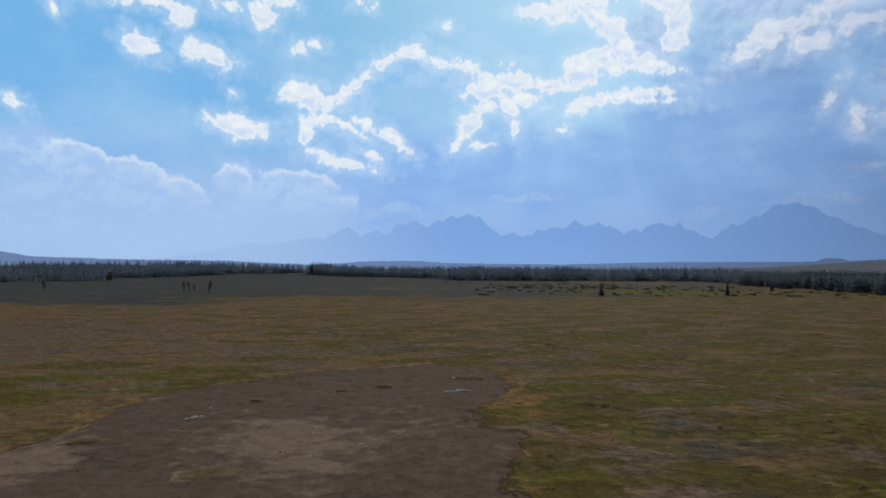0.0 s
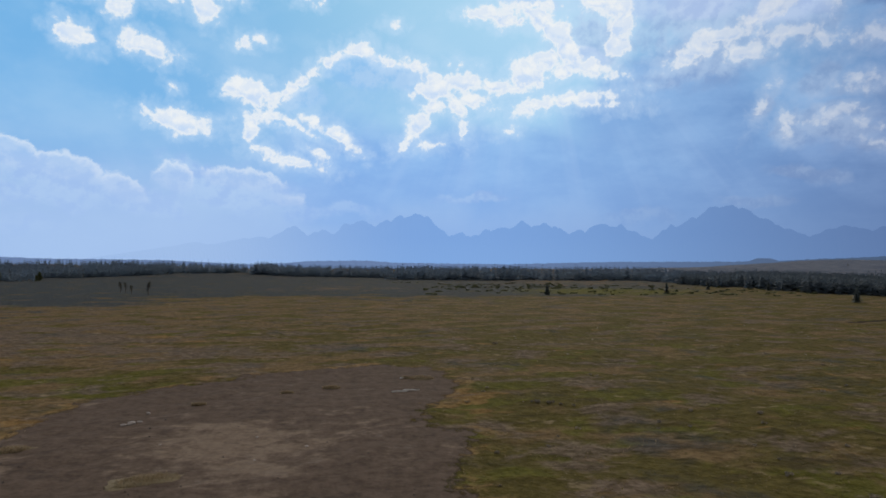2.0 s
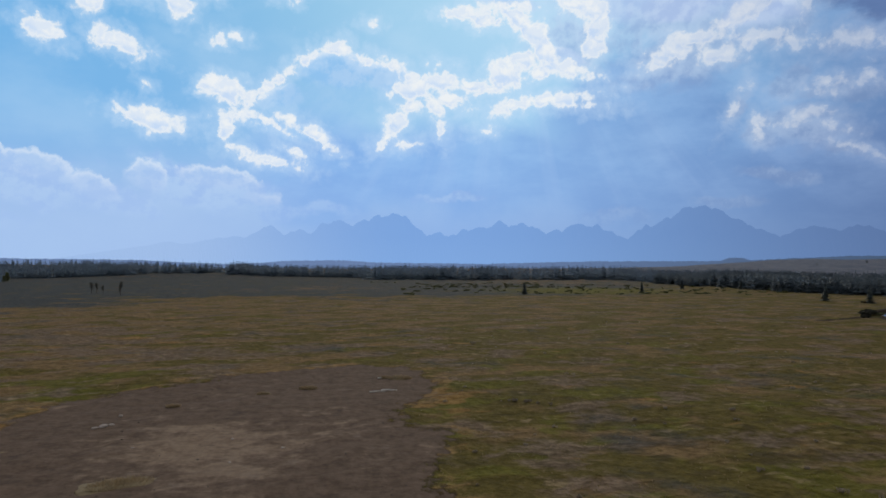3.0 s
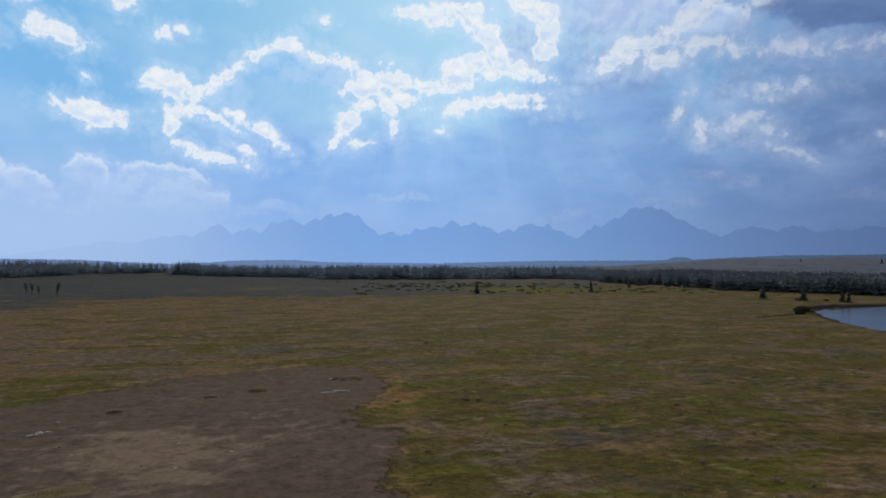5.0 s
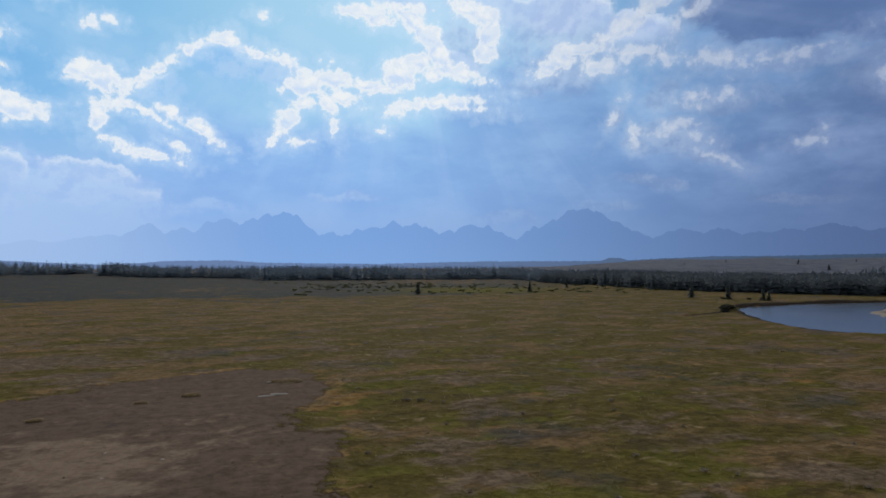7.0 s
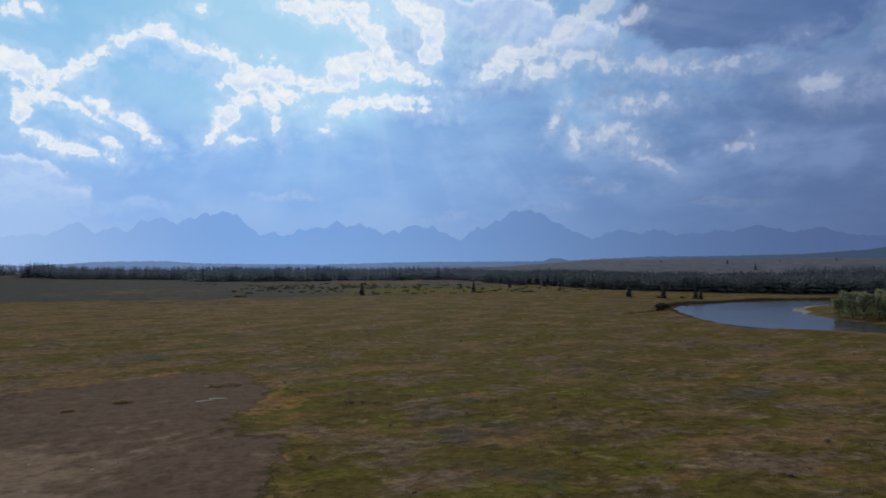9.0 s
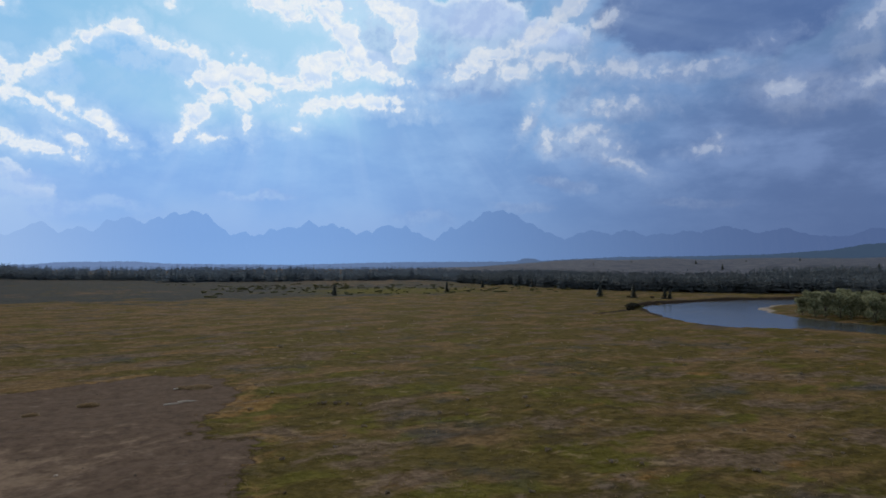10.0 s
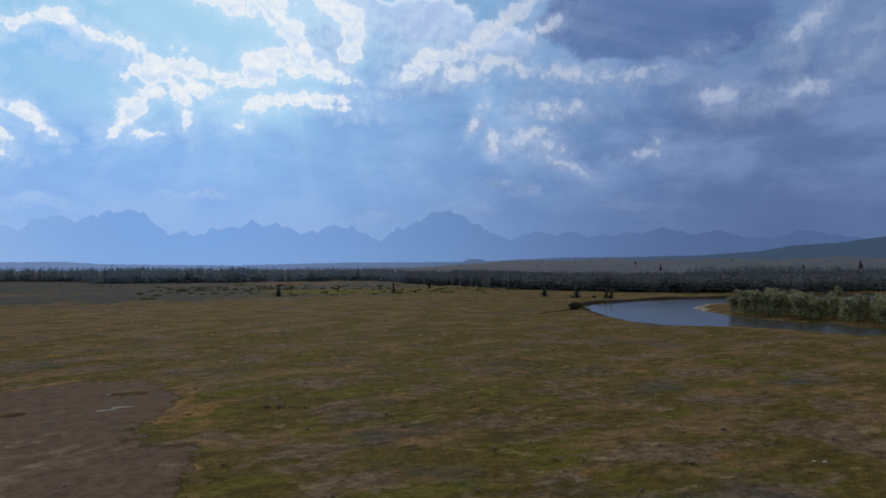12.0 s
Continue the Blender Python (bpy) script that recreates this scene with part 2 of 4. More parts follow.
    beam = g.math("MULTIPLY", g.step(beam, 0.45, 0.7), g.math("MULTIPLY", g.step(off, 10, 18), g.step(off, 46, 26)))
    col = g.mix(g.math("MULTIPLY", beam, 0.13), col, (0.52, 0.68, 0.93))

    # soft clouds
    ps = warped(0.22, 5.0, 8, 0.6, 3.0)
    soft = lobes(SOFT, ps)
    grain = g.noise(g.vec("ADD", p, (40.0, 0.0, 0.0)), 0.35, 8, 0.62)
    grain_up = g.noise(g.vec("ADD", p, (39.7, 0.6, 0.0)), 0.35, 8, 0.62)
    body = g.math("ADD", soft, centred(grain, 2.4))
    pale = g.mix(g.step(az, -5, 60), (0.51, 0.68, 0.92), (0.34, 0.41, 0.57))
    relief = g.step(g.math("SUBTRACT", grain, grain_up), -0.09, 0.09)
    pale = g.mix(relief, g.mix(g.step(az, -5, 50), (0.36, 0.52, 0.87), (0.20, 0.27, 0.45)), pale)
    col = g.mix(g.math("MULTIPLY", g.step(body, 1.45, 0.5), g.step(az, 20, 45, 0.6, 0.38)), col, pale)

    # billowing relief shared by the heaped clouds
    pw = warped(0.45, 1.5, 9, 0.6, 7.0)
    puff = g.vec("ADD", pw, (0.0, 70.0, 0.0))
    fine = g.noise(puff, 0.6, 8, 0.6)
    lumps = g.cells(puff, 1.1, 3, 0.55)
    frill = g.math("ADD", centred(fine, 1.7), g.math("MULTIPLY", g.math("SUBTRACT", lumps, 1.08), 0.6))
    fade = g.step(az, 16, 50)
    right_side = g.step(az, -8, 30)

    # thick cloud bodies, lit along the edge that faces the sun and blue with shade inside
    thick = lobes(BODIES, pw, True)
    rise = g.math("SUBTRACT", lobes(BODIES, g.vec("ADD", pw, (0.15, 0.9, 0.0)), True), thick)
    thick = g.math("ADD", thick, g.math("MULTIPLY", frill, 0.6))
    topside = g.step(rise, -0.15, 0.75)
    within = g.math("MULTIPLY", g.step(thick, 0.12, g.math("MULTIPLY_ADD", topside, 1.15, -1.40)), g.math("MULTIPLY_ADD", topside, 0.75, 0.25))
    shade = g.mix(right_side, g.mix(g.step(el, 6, 13), (0.42, 0.58, 0.87), (0.27, 0.53, 0.87)), (0.44, 0.56, 0.83))
    shade = g.mix(g.math("MULTIPLY", relief, 0.35), shade, (0.66, 0.77, 0.93))
    lit_edge = g.math("MULTIPLY", g.step(thick, -0.7, 0.0), topside)
    col = g.mix(g.math("MULTIPLY", within, 0.75), col, g.mix(g.math("MULTIPLY", lit_edge, 0.9), shade, (0.80, 0.87, 0.95)))

    # bright, back-lit cumulus: white along its edges and tops, pale blue where it is thick
    white = lobes(WHITE, pw, True)
    rise = g.math("SUBTRACT", lobes(WHITE, g.vec("ADD", pw, (0.1, 0.45, 0.0)), True), white)
    fine_up = g.noise(g.vec("ADD", puff, (-0.15, 0.5, 0.0)), 0.6, 8, 0.6)
    white = g.math("ADD", white, frill)
    relief = g.step(g.math("SUBTRACT", fine, fine_up), -0.09, 0.09)
    glow = g.math("MULTIPLY_ADD", g.step(rise, -0.25, 0.35), 0.55, g.math("MULTIPLY", relief, 0.45))
    glow = g.math("MAXIMUM", glow, g.step(white, -0.6, -0.1, 0.0, 0.95))
    lit = g.mix(fade, (0.86, 0.89, 0.91), (0.52, 0.58, 0.70))
    inner = g.mix(fade, (0.57, 0.71, 0.92), (0.31, 0.40, 0.60))
    halo = g.mix(fade, (0.62, 0.78, 0.96), (0.28, 0.37, 0.58))
    col = g.mix(g.step(white, 1.1, -0.1, 0, 0.38), col, halo)
    cover = g.step(white, g.math("MULTIPLY_ADD", fade, 0.10, 0.18), g.math("MULTIPLY_ADD", fade, -0.22, -0.26))
    col = g.mix(g.math("MULTIPLY", cover, g.math("MULTIPLY_ADD", fade, -0.30, 0.95)), col, g.mix(glow, inner, lit))

    # haze under the clouds, in front of the peaks
    col = g.mix(g.step(el, 10, 2, 0, 0.8), col, g.mix(g.step(az, -20, 4), (0.37, 0.54, 0.85), g.mix(g.step(az, 4, 60), (0.225, 0.41, 0.78), (0.083, 0.135, 0.29))))
    # overhead and behind, unseen: a broken grey-white cloud deck added to make the light less blue
    wide = g.math("MAXIMUM", g.step(el, 28, 48), g.step(g.math("ABSOLUTE", g.math("SUBTRACT", az, 15.0)), 62, 92))
    added_deck = g.mix(g.step(g.noise(way, 2.5, 6, 0.6), 0.35, 0.65), (0.24, 0.27, 0.33), (0.50, 0.49, 0.47))
    col = g.mix(g.math("MULTIPLY", wide, 0.92), col, added_deck)
    bg = g.node("ShaderNodeBackground")
    g.put(bg.inputs[0], col)
    bg.inputs[1].default_value = 1.0
    out = g.node("ShaderNodeOutputWorld")
    g.tree.links.new(bg.outputs[0], out.inputs[0])


build_world()
lamp = bpy.data.lights.new("sun", "SUN")
lamp.energy, lamp.angle, lamp.color = 1.55, radians(12), (1.0, 0.86, 0.66)
sun = new("sun", lamp)
sun.matrix_world = look((math.sin(radians(SUN_AZ)) * 100, math.cos(radians(SUN_AZ)) * 100, 100 * math.tan(radians(SUN_EL))), (0, 0, 0))

# ---- materials ----
def material(name):
    m = bpy.data.materials.new(name)
    m.use_nodes = True
    g = Graph(m.node_tree)
    shader = g.node("ShaderNodeBsdfPrincipled")
    out = g.node("ShaderNodeOutputMaterial")
    g.tree.links.new(shader.outputs[0], out.inputs[0])
    return m, g, shader


def place(g):
    return g.node("ShaderNodeNewGeometry").outputs["Position"]


def bump(g, shader, height, strength, distance):
    n = g.node("ShaderNodeBump")
    g.put(n.inputs["Height"], height)
    n.inputs["Strength"].default_value, n.inputs["Distance"].default_value = strength, distance
    g.tree.links.new(n.outputs[0], shader.inputs["Normal"])


def ground_material():
    m, g, s = material("meadow")
    p = place(g)

    def n(scale, detail, rough, shift=0.0):
        return g.noise(g.vec("ADD", p, (shift, shift, 0.0)) if shift else p, scale, detail, rough)

    n_mid, n_clump, n_small, n_fine = n(0.035, 6, 0.6), n(0.11, 5, 0.55, 50.0), n(0.42, 5, 0.55), n(2.4, 4, 0.6)

    def field(name):
        n_attr = g.node("ShaderNodeAttribute")
        n_attr.attribute_name = name
        return n_attr.outputs["Fac"]

    def off(value, gain):
        return g.math("MULTIPLY", g.math("SUBTRACT", value, 0.5), gain)

    def plus(*values):
        total = values[0]
        for v in values[1:]:
            total = g.math("ADD", total, v)
        return total

    tone = g.step(plus(g.math("MULTIPLY", n_small, 0.55), g.math("MULTIPLY", n(1.3, 4, 0.6), 0.45)), 0.35, 0.65)
    straw = g.mix(tone, (0.104, 0.067, 0.029), (0.195, 0.130, 0.062))
    olive = g.mix(tone, (0.060, 0.047, 0.012), (0.116, 0.090, 0.025))
    green = g.mix(tone, (0.066, 0.062, 0.010), (0.116, 0.106, 0.019))
    # darkened and blued: holds the cloud shadow on the flood plain
    sage = g.mix(tone, (0.034, 0.038, 0.038), (0.066, 0.070, 0.070))
    mauve = g.mix(tone, (0.078, 0.054, 0.036), (0.185, 0.135, 0.098))
    soil = g.mix(tone, (0.080, 0.056, 0.041), (0.126, 0.090, 0.067))
    sand = g.mix(tone, (0.160, 0.115, 0.082), (0.230, 0.170, 0.122))

    # sward in patches of five to fifteen metres: olive, straw and fresh green
    wide = g.vec("MULTIPLY", p, (0.62, 1.0, 1.0))

    def patch(scale, shift, detail=4, rough=0.52):
        return g.noise(g.vec("ADD", wide, (shift, 2.0 * shift, 0.0)), scale, detail, rough)

    dry = plus(field("dry"), off(patch(0.075, 50.0), 6.0), off(n_mid, 2.0))
    col = g.mix(g.step(dry, 0.0, 0.8), olive, straw)
    lush = plus(field("lush"), off(patch(0.085, 90.0), 6.0), off(n_small, 0.8))
    col = g.mix(g.step(lush, 0.45, 1.0, 0, 0.9), col, green)
    # ochre seed heads
    ochre = plus(field("ochre"), off(patch(0.13, 210.0), 5.5))
    col = g.mix(g.step(ochre, 0.55, 1.0, 0, 0.8), col, g.mix(tone, (0.150, 0.084, 0.026), (0.270, 0.160, 0.060)))
    # thin, grey-mauve places where sage and earth show between the grass; beyond 1000 m painted haze
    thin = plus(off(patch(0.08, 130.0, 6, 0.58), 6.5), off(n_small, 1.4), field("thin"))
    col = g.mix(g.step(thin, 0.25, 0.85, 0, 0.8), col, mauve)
    # dead pale grass in strands, and dark hollows beside it
    strand = plus(off(g.noise(g.vec("MULTIPLY", p, (0.55, 1.0, 1.0)), 0.20, 5, 0.6), 4.5), off(n_small, 0.8))
    col = g.mix(g.step(strand, 0.50, 0.85, 0, 0.7), col, (0.25, 0.185, 0.105))
    dark = plus(field("dense"), off(g.noise(g.vec("ADD", g.vec("MULTIPLY", p, (0.6, 1.0, 1.0)), (70.0, 0.0, 0.0)), 0.24, 5, 0.6), 4.5), off(n_small, 0.6))
    col = g.mix(g.step(dark, 0.45, 0.85, 0, 0.6), col, (0.050, 0.037, 0.016))
    # flood plain, a cloud shadow painted into its dark blue-grey sage
    shaded_flat = g.mix(g.step(plus(off(n_mid, 3.0), field("clearing")), 0.25, 0.75), sage, g.mix(0.5, mauve, straw))
    shaded_flat = g.mix(g.step(plus(field("willow"), off(n_clump, 1.6)), 0.3, 0.8), shaded_flat, green)
    col = g.mix(g.step(plus(field("flood"), off(n_clump, 1.5), off(n_mid, 3.5)), 0.1, 1.0), col, shaded_flat)
    # dry bench land far across the river, blue haze painted into its colour
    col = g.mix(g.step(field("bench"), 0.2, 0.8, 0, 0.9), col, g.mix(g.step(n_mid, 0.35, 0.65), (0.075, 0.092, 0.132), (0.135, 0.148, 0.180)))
    # bare earth, its edge frayed by grass
    rough = plus(off(n(0.08, 7, 0.62, 20.0), 15.0), off(n(0.3, 8, 0.68, 40.0), 12.0), off(n_small, 4.0))
    raw = plus(field("bare"), rough)
    stain = plus(off(n(0.07, 7, 0.62, 310.0), 3.0), off(g.noise(g.vec("MULTIPLY", p, (0.6, 1.0, 1.0)), 0.22, 8, 0.66), 3.2), off(n_small, 0.8), field("pale"))
    earth = g.mix(g.step(stain, 0.15, 0.85, 0, 0.8), soil, sand)
    earth = g.mix(g.step(n(6.0, 3, 0.6), 0.64, 0.74, 0, 0.5), earth, (0.26, 0.21, 0.17))
    crumb = plus(off(g.noise(g.vec("ADD", g.vec("MULTIPLY", p, (0.7, 1.0, 1.0)), (500.0, 0.0, 0.0)), 0.35, 8, 0.7), 4.0), off(n(0.07, 5, 0.55, 610.0), 2.0))
    earth = g.mix(g.step(crumb, 0.25, 0.8, 0, 0.55), earth, (0.052, 0.039, 0.032))
    earth = g.mix(g.step(g.math("MULTIPLY", crumb, -1.0), 0.35, 0.9, 0, 0.45), earth, (0.19, 0.15, 0.12))
    rim = g.math("MULTIPLY", g.step(raw, -5.0, -0.8), g.step(n_clump, 0.47, 0.60))
    col = g.mix(g.math("MULTIPLY", rim, 0.85), col, g.mix(tone, (0.155, 0.092, 0.034), (0.31, 0.195, 0.085)))
    col = g.mix(g.step(raw, -0.7, 0.7), col, earth)
    # shingle along the water, and the dark cut bank
    col = g.mix(g.step(field("gravel"), 0.3, 0.8), col, g.mix(tone, (0.20, 0.17, 0.145), (0.34, 0.30, 0.26)))
    col = g.mix(g.step(field("bank"), 0.3, 0.8), col, (0.045, 0.034, 0.026))
    g.put(s.inputs["Base Color"], col)
    s.inputs["Roughness"].default_value = 0.95
    s.inputs["Specular IOR Level"].default_value = 0.03
    h = plus(g.math("MULTIPLY", n_clump, 1.6), g.math("MULTIPLY", n_small, 1.3), g.math("MULTIPLY", n_fine, 0.12))
    bare_flat = g.step(raw, -1.5, 1.5, 1.0, 0.3)
    bump(g, s, plus(g.math("MULTIPLY", g.math("SUBTRACT", h, 1.5), bare_flat), g.step(raw, -0.9, 0.6, 0.35, 0.0)), 1.0, 0.95)
    return m


def foliage_material(name, dark, light, through_share=0.4):
    m, g, s = material(name)
    geo = g.node("ShaderNodeNewGeometry")
    tone = g.math("ADD", g.math("MULTIPLY", geo.outputs["Random Per Island"], 0.6), g.math("MULTIPLY", g.noise(geo.outputs["Position"], 0.5, 4, 0.6), 0.5))
    info = g.node("ShaderNodeObjectInfo").outputs["Random"]
    tone = g.math("ADD", tone, g.math("MULTIPLY", g.math("SUBTRACT", info, 0.5), 0.3))
    col = g.mix(g.step(tone, 0.15, 0.9), dark, light)
    g.put(s.inputs["Base Color"], col)
    s.inputs["Roughness"].default_value = 0.7
    s.inputs["Specular IOR Level"].default_value = 0.2
    # light that comes through the leaves
    glow = g.node("ShaderNodeBsdfTranslucent")
    g.put(glow.inputs[0], col)
    both = g.node("ShaderNodeMixShader")
    g.put(both.inputs[0], through_share)
    g.tree.links.new(s.outputs[0], both.inputs[1])
    g.tree.links.new(glow.outputs[0], both.inputs[2])
    out = next(n for n in g.tree.nodes if n.type == "OUTPUT_MATERIAL")
    g.tree.links.new(both.outputs[0], out.inputs[0])
    return m


def bark_material(name, dark, light):
    m, g, s = material(name)
    p = g.vec("MULTIPLY", place(g), (6.0, 6.0, 1.0))
    n = g.noise(p, 1.4, 5, 0.65)
    g.put(s.inputs["Base Color"], g.mix(g.step(n, 0.3, 0.7), dark, light))
    s.inputs["Roughness"].default_value = 0.9
    bump(g, s, n, 0.7, 0.05)
    return m


def water_material():
    m, g, s = material("river_water")
    p = place(g)
    g.put(s.inputs["Base Color"], g.mix(g.step(g.noise(p, 0.02, 3, 0.5), 0.35, 0.65), (0.045, 0.050, 0.050), (0.065, 0.066, 0.060)))
    s.inputs["Roughness"].default_value = 0.2
    s.inputs["IOR"].default_value = 1.33
    n = g.noise(g.vec("MULTIPLY", p, (1.0, 0.5, 1.0)), 1.1, 5, 0.6)
    bump(g, s, n, 0.25, 0.15)
    return m


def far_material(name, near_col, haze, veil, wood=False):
    """Distant land: a glow painted as smoke haze hides most of its own colour."""
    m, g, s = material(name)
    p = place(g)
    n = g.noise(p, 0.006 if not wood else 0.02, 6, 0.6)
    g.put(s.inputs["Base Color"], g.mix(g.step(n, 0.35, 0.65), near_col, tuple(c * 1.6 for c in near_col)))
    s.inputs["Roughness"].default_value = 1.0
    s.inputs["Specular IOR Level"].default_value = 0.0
    # haze painted as emission over the surface
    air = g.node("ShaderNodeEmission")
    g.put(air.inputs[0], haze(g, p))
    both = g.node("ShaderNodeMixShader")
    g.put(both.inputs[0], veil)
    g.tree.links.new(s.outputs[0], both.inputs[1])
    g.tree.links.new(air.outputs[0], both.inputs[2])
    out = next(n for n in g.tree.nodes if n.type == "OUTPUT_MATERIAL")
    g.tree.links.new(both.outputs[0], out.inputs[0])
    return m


def bearing(g, p):
    sep = g.node("ShaderNodeSeparateXYZ")
    g.put(sep.inputs[0], p)
    return g.math("MULTIPLY", g.math("ARCTAN2", sep.outputs[0], sep.outputs[1]), 180 / math.pi), sep.outputs[2]


def mountain_haze_glow(g, p):
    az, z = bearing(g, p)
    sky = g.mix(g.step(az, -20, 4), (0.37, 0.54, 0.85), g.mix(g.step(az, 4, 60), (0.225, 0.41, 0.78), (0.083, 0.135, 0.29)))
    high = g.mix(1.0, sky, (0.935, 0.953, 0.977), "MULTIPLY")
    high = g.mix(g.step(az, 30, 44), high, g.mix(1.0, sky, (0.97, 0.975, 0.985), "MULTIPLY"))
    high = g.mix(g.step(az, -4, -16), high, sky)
    # pale upright streaks and a pale foot: thicker haze painted into the glow
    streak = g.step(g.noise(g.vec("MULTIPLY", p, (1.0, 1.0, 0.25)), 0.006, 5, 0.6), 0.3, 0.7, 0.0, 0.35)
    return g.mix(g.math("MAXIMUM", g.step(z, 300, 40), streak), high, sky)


def hill_haze_glow(g, p):
    # blue haze painted as the hills' glow, darker to the right
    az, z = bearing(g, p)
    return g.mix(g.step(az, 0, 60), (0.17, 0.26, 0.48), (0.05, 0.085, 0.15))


MEADOW = ground_material()
# riverside forest: needles lightened and blued, haze painted into their colour
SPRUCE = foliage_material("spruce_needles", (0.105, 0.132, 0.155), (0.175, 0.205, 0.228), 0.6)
COTTONWOOD = foliage_material("cottonwood_leaves", (0.15, 0.165, 0.09), (0.33, 0.34, 0.21))
WILLOW = foliage_material("willow_leaves", (0.070, 0.080, 0.038), (0.150, 0.155, 0.075))
SAGE = foliage_material("sagebrush_leaves", (0.20, 0.165, 0.125), (0.36, 0.30, 0.23))
GRASS = foliage_material("grass_blades", (0.095, 0.082, 0.020), (0.19, 0.155, 0.045))
SPRUCE_NEAR = foliage_material("dark_spruce_needles", (0.028, 0.036, 0.034), (0.070, 0.084, 0.078), 0.35)
# far forest: paler, bluer copy of spruce with the smoke haze painted in
SPRUCE_FAR = foliage_material("spruce_painted_haze", (0.105, 0.145, 0.195), (0.180, 0.230, 0.285), 0.6)
BARK = bark_material("bark", (0.05, 0.04, 0.032), (0.13, 0.105, 0.085))
DRIFT = bark_material("bleached_wood", (0.42, 0.38, 0.34), (0.70, 0.66, 0.60))
STONE = bark_material("pale_stone", (0.22, 0.18, 0.15), (0.40, 0.34, 0.29))
CLOD = bark_material("dry_clod", (0.03, 0.024, 0.02), (0.08, 0.062, 0.05))
TURF = bark_material("turf", (0.11, 0.080, 0.036), (0.21, 0.155, 0.078))
STRAW = foliage_material("dead_grass_blades", (0.24, 0.18, 0.10), (0.38, 0.29, 0.18))
THICKET = foliage_material("dark_thicket_leaves", (0.018, 0.018, 0.014), (0.05, 0.048, 0.034), 0.2)
WATER = water_material()
ROCK_FAR = far_material("rock_painted_haze", (0.10, 0.10, 0.11), mountain_haze_glow, 0.94)
HILL_FAR = far_material("wooded_hill_painted_haze", (0.03, 0.04, 0.035), hill_haze_glow, 0.8, wood=True)

# ---- the land ----
def smooth(v, lo, hi):
    u = np.clip((v - lo) / (hi - lo), 0, 1)
    return u * u * (3 - 2 * u)


def bell(v, mid, half):
    return np.exp(-((v - mid) / half) ** 2)


def inside(x, y, ring, soft=0.0):
    """Signed distance to a closed line on the ground, in metres, plus inside."""
    ring = np.array(ring, float)
    best = np.full(x.shape, 1e9)
    odd = np.zeros(x.shape, bool)
    for (ax, ay), (bx, by) in zip(ring, np.roll(ring, -1, 0)):
        ex, ey = bx - ax, by - ay
        u = np.clip(((x - ax) * ex + (y - ay) * ey) / (ex * ex + ey * ey), 0, 1)
        best = np.minimum(best, np.hypot(x - ax - u * ex, y - ay - u * ey))
        cross = (ay > y) != (by > y)
        with np.errstate(divide="ignore", invalid="ignore"):
            at = ax + (y - ay) * ex / (ey if ey else 1e-9)
        odd ^= cross & (x < at)
    return np.where(odd, best, -best)


WATER_LEVEL = -1.8
RIVER = [(268, 294), (256, 276), (240, 258), (228, 240), (220, 216), (212, 192), (214, 178), (229, 163), (240, 145), (250, 116), (262, 40), (420, -260), (620, -260),
         (700, 60), (640, 250), (520, 318), (441, 317), (395, 328), (365, 329), (332, 326), (302, 322), (270, 303)]
ISLAND = [(322, 262), (308, 244), (295, 223), (289, 205), (283, 185), (284, 170), (285, 152), (283, 131), (300, 40), (420, -80), (560, 60), (520, 210), (440, 270), (395, 284), (372, 282), (350, 277)]
GULLY = [(207.1, 260.8), (221.6, 265.7), (239.6, 274.7), (243.4, 266.9), (243.9, 267.4), (240.1, 275.2), (222.1, 266.2), (207.6, 261.3)]
BARE = [(-70.0, 40.0), (-72.0, 60.0), (-61.5, 86.0), (-57.9, 101.3), (-58.5, 111.9), (-56.2, 124.8), (-48.6, 132.5), (-40.9, 136.4), (-31.1, 145.2), (-20.8, 153.9), (-10.0, 155.2), (-3.2, 162.4), (13.2, 150.4), (13.3, 128.4), (7.4, 114.9), (4.7, 102.4), (11.3, 96.2), (12.6, 89.0), (8.7, 81.7), (7.5, 74.3), (7.9, 67.2), (9.0, 40.0)]


def waves(x, y, size, seed, octaves=4):
    """Cheap smooth noise from turned sine waves, about -1 to 1."""
    rng = np.random.default_rng(seed)
    total, weight = np.zeros(np.shape(x)), 0.0
    for k in range(octaves):
        for _ in range(5):
            a, ph = rng.uniform(0, 2 * np.pi, 2)
            f = 2 * np.pi / size * 2 ** k * rng.uniform(0.7, 1.4)
            total = total + np.sin((x * np.cos(a) + y * np.sin(a)) * f + ph) * 0.5 ** k
        weight += 1.5 * 0.5 ** k
    return total / weight


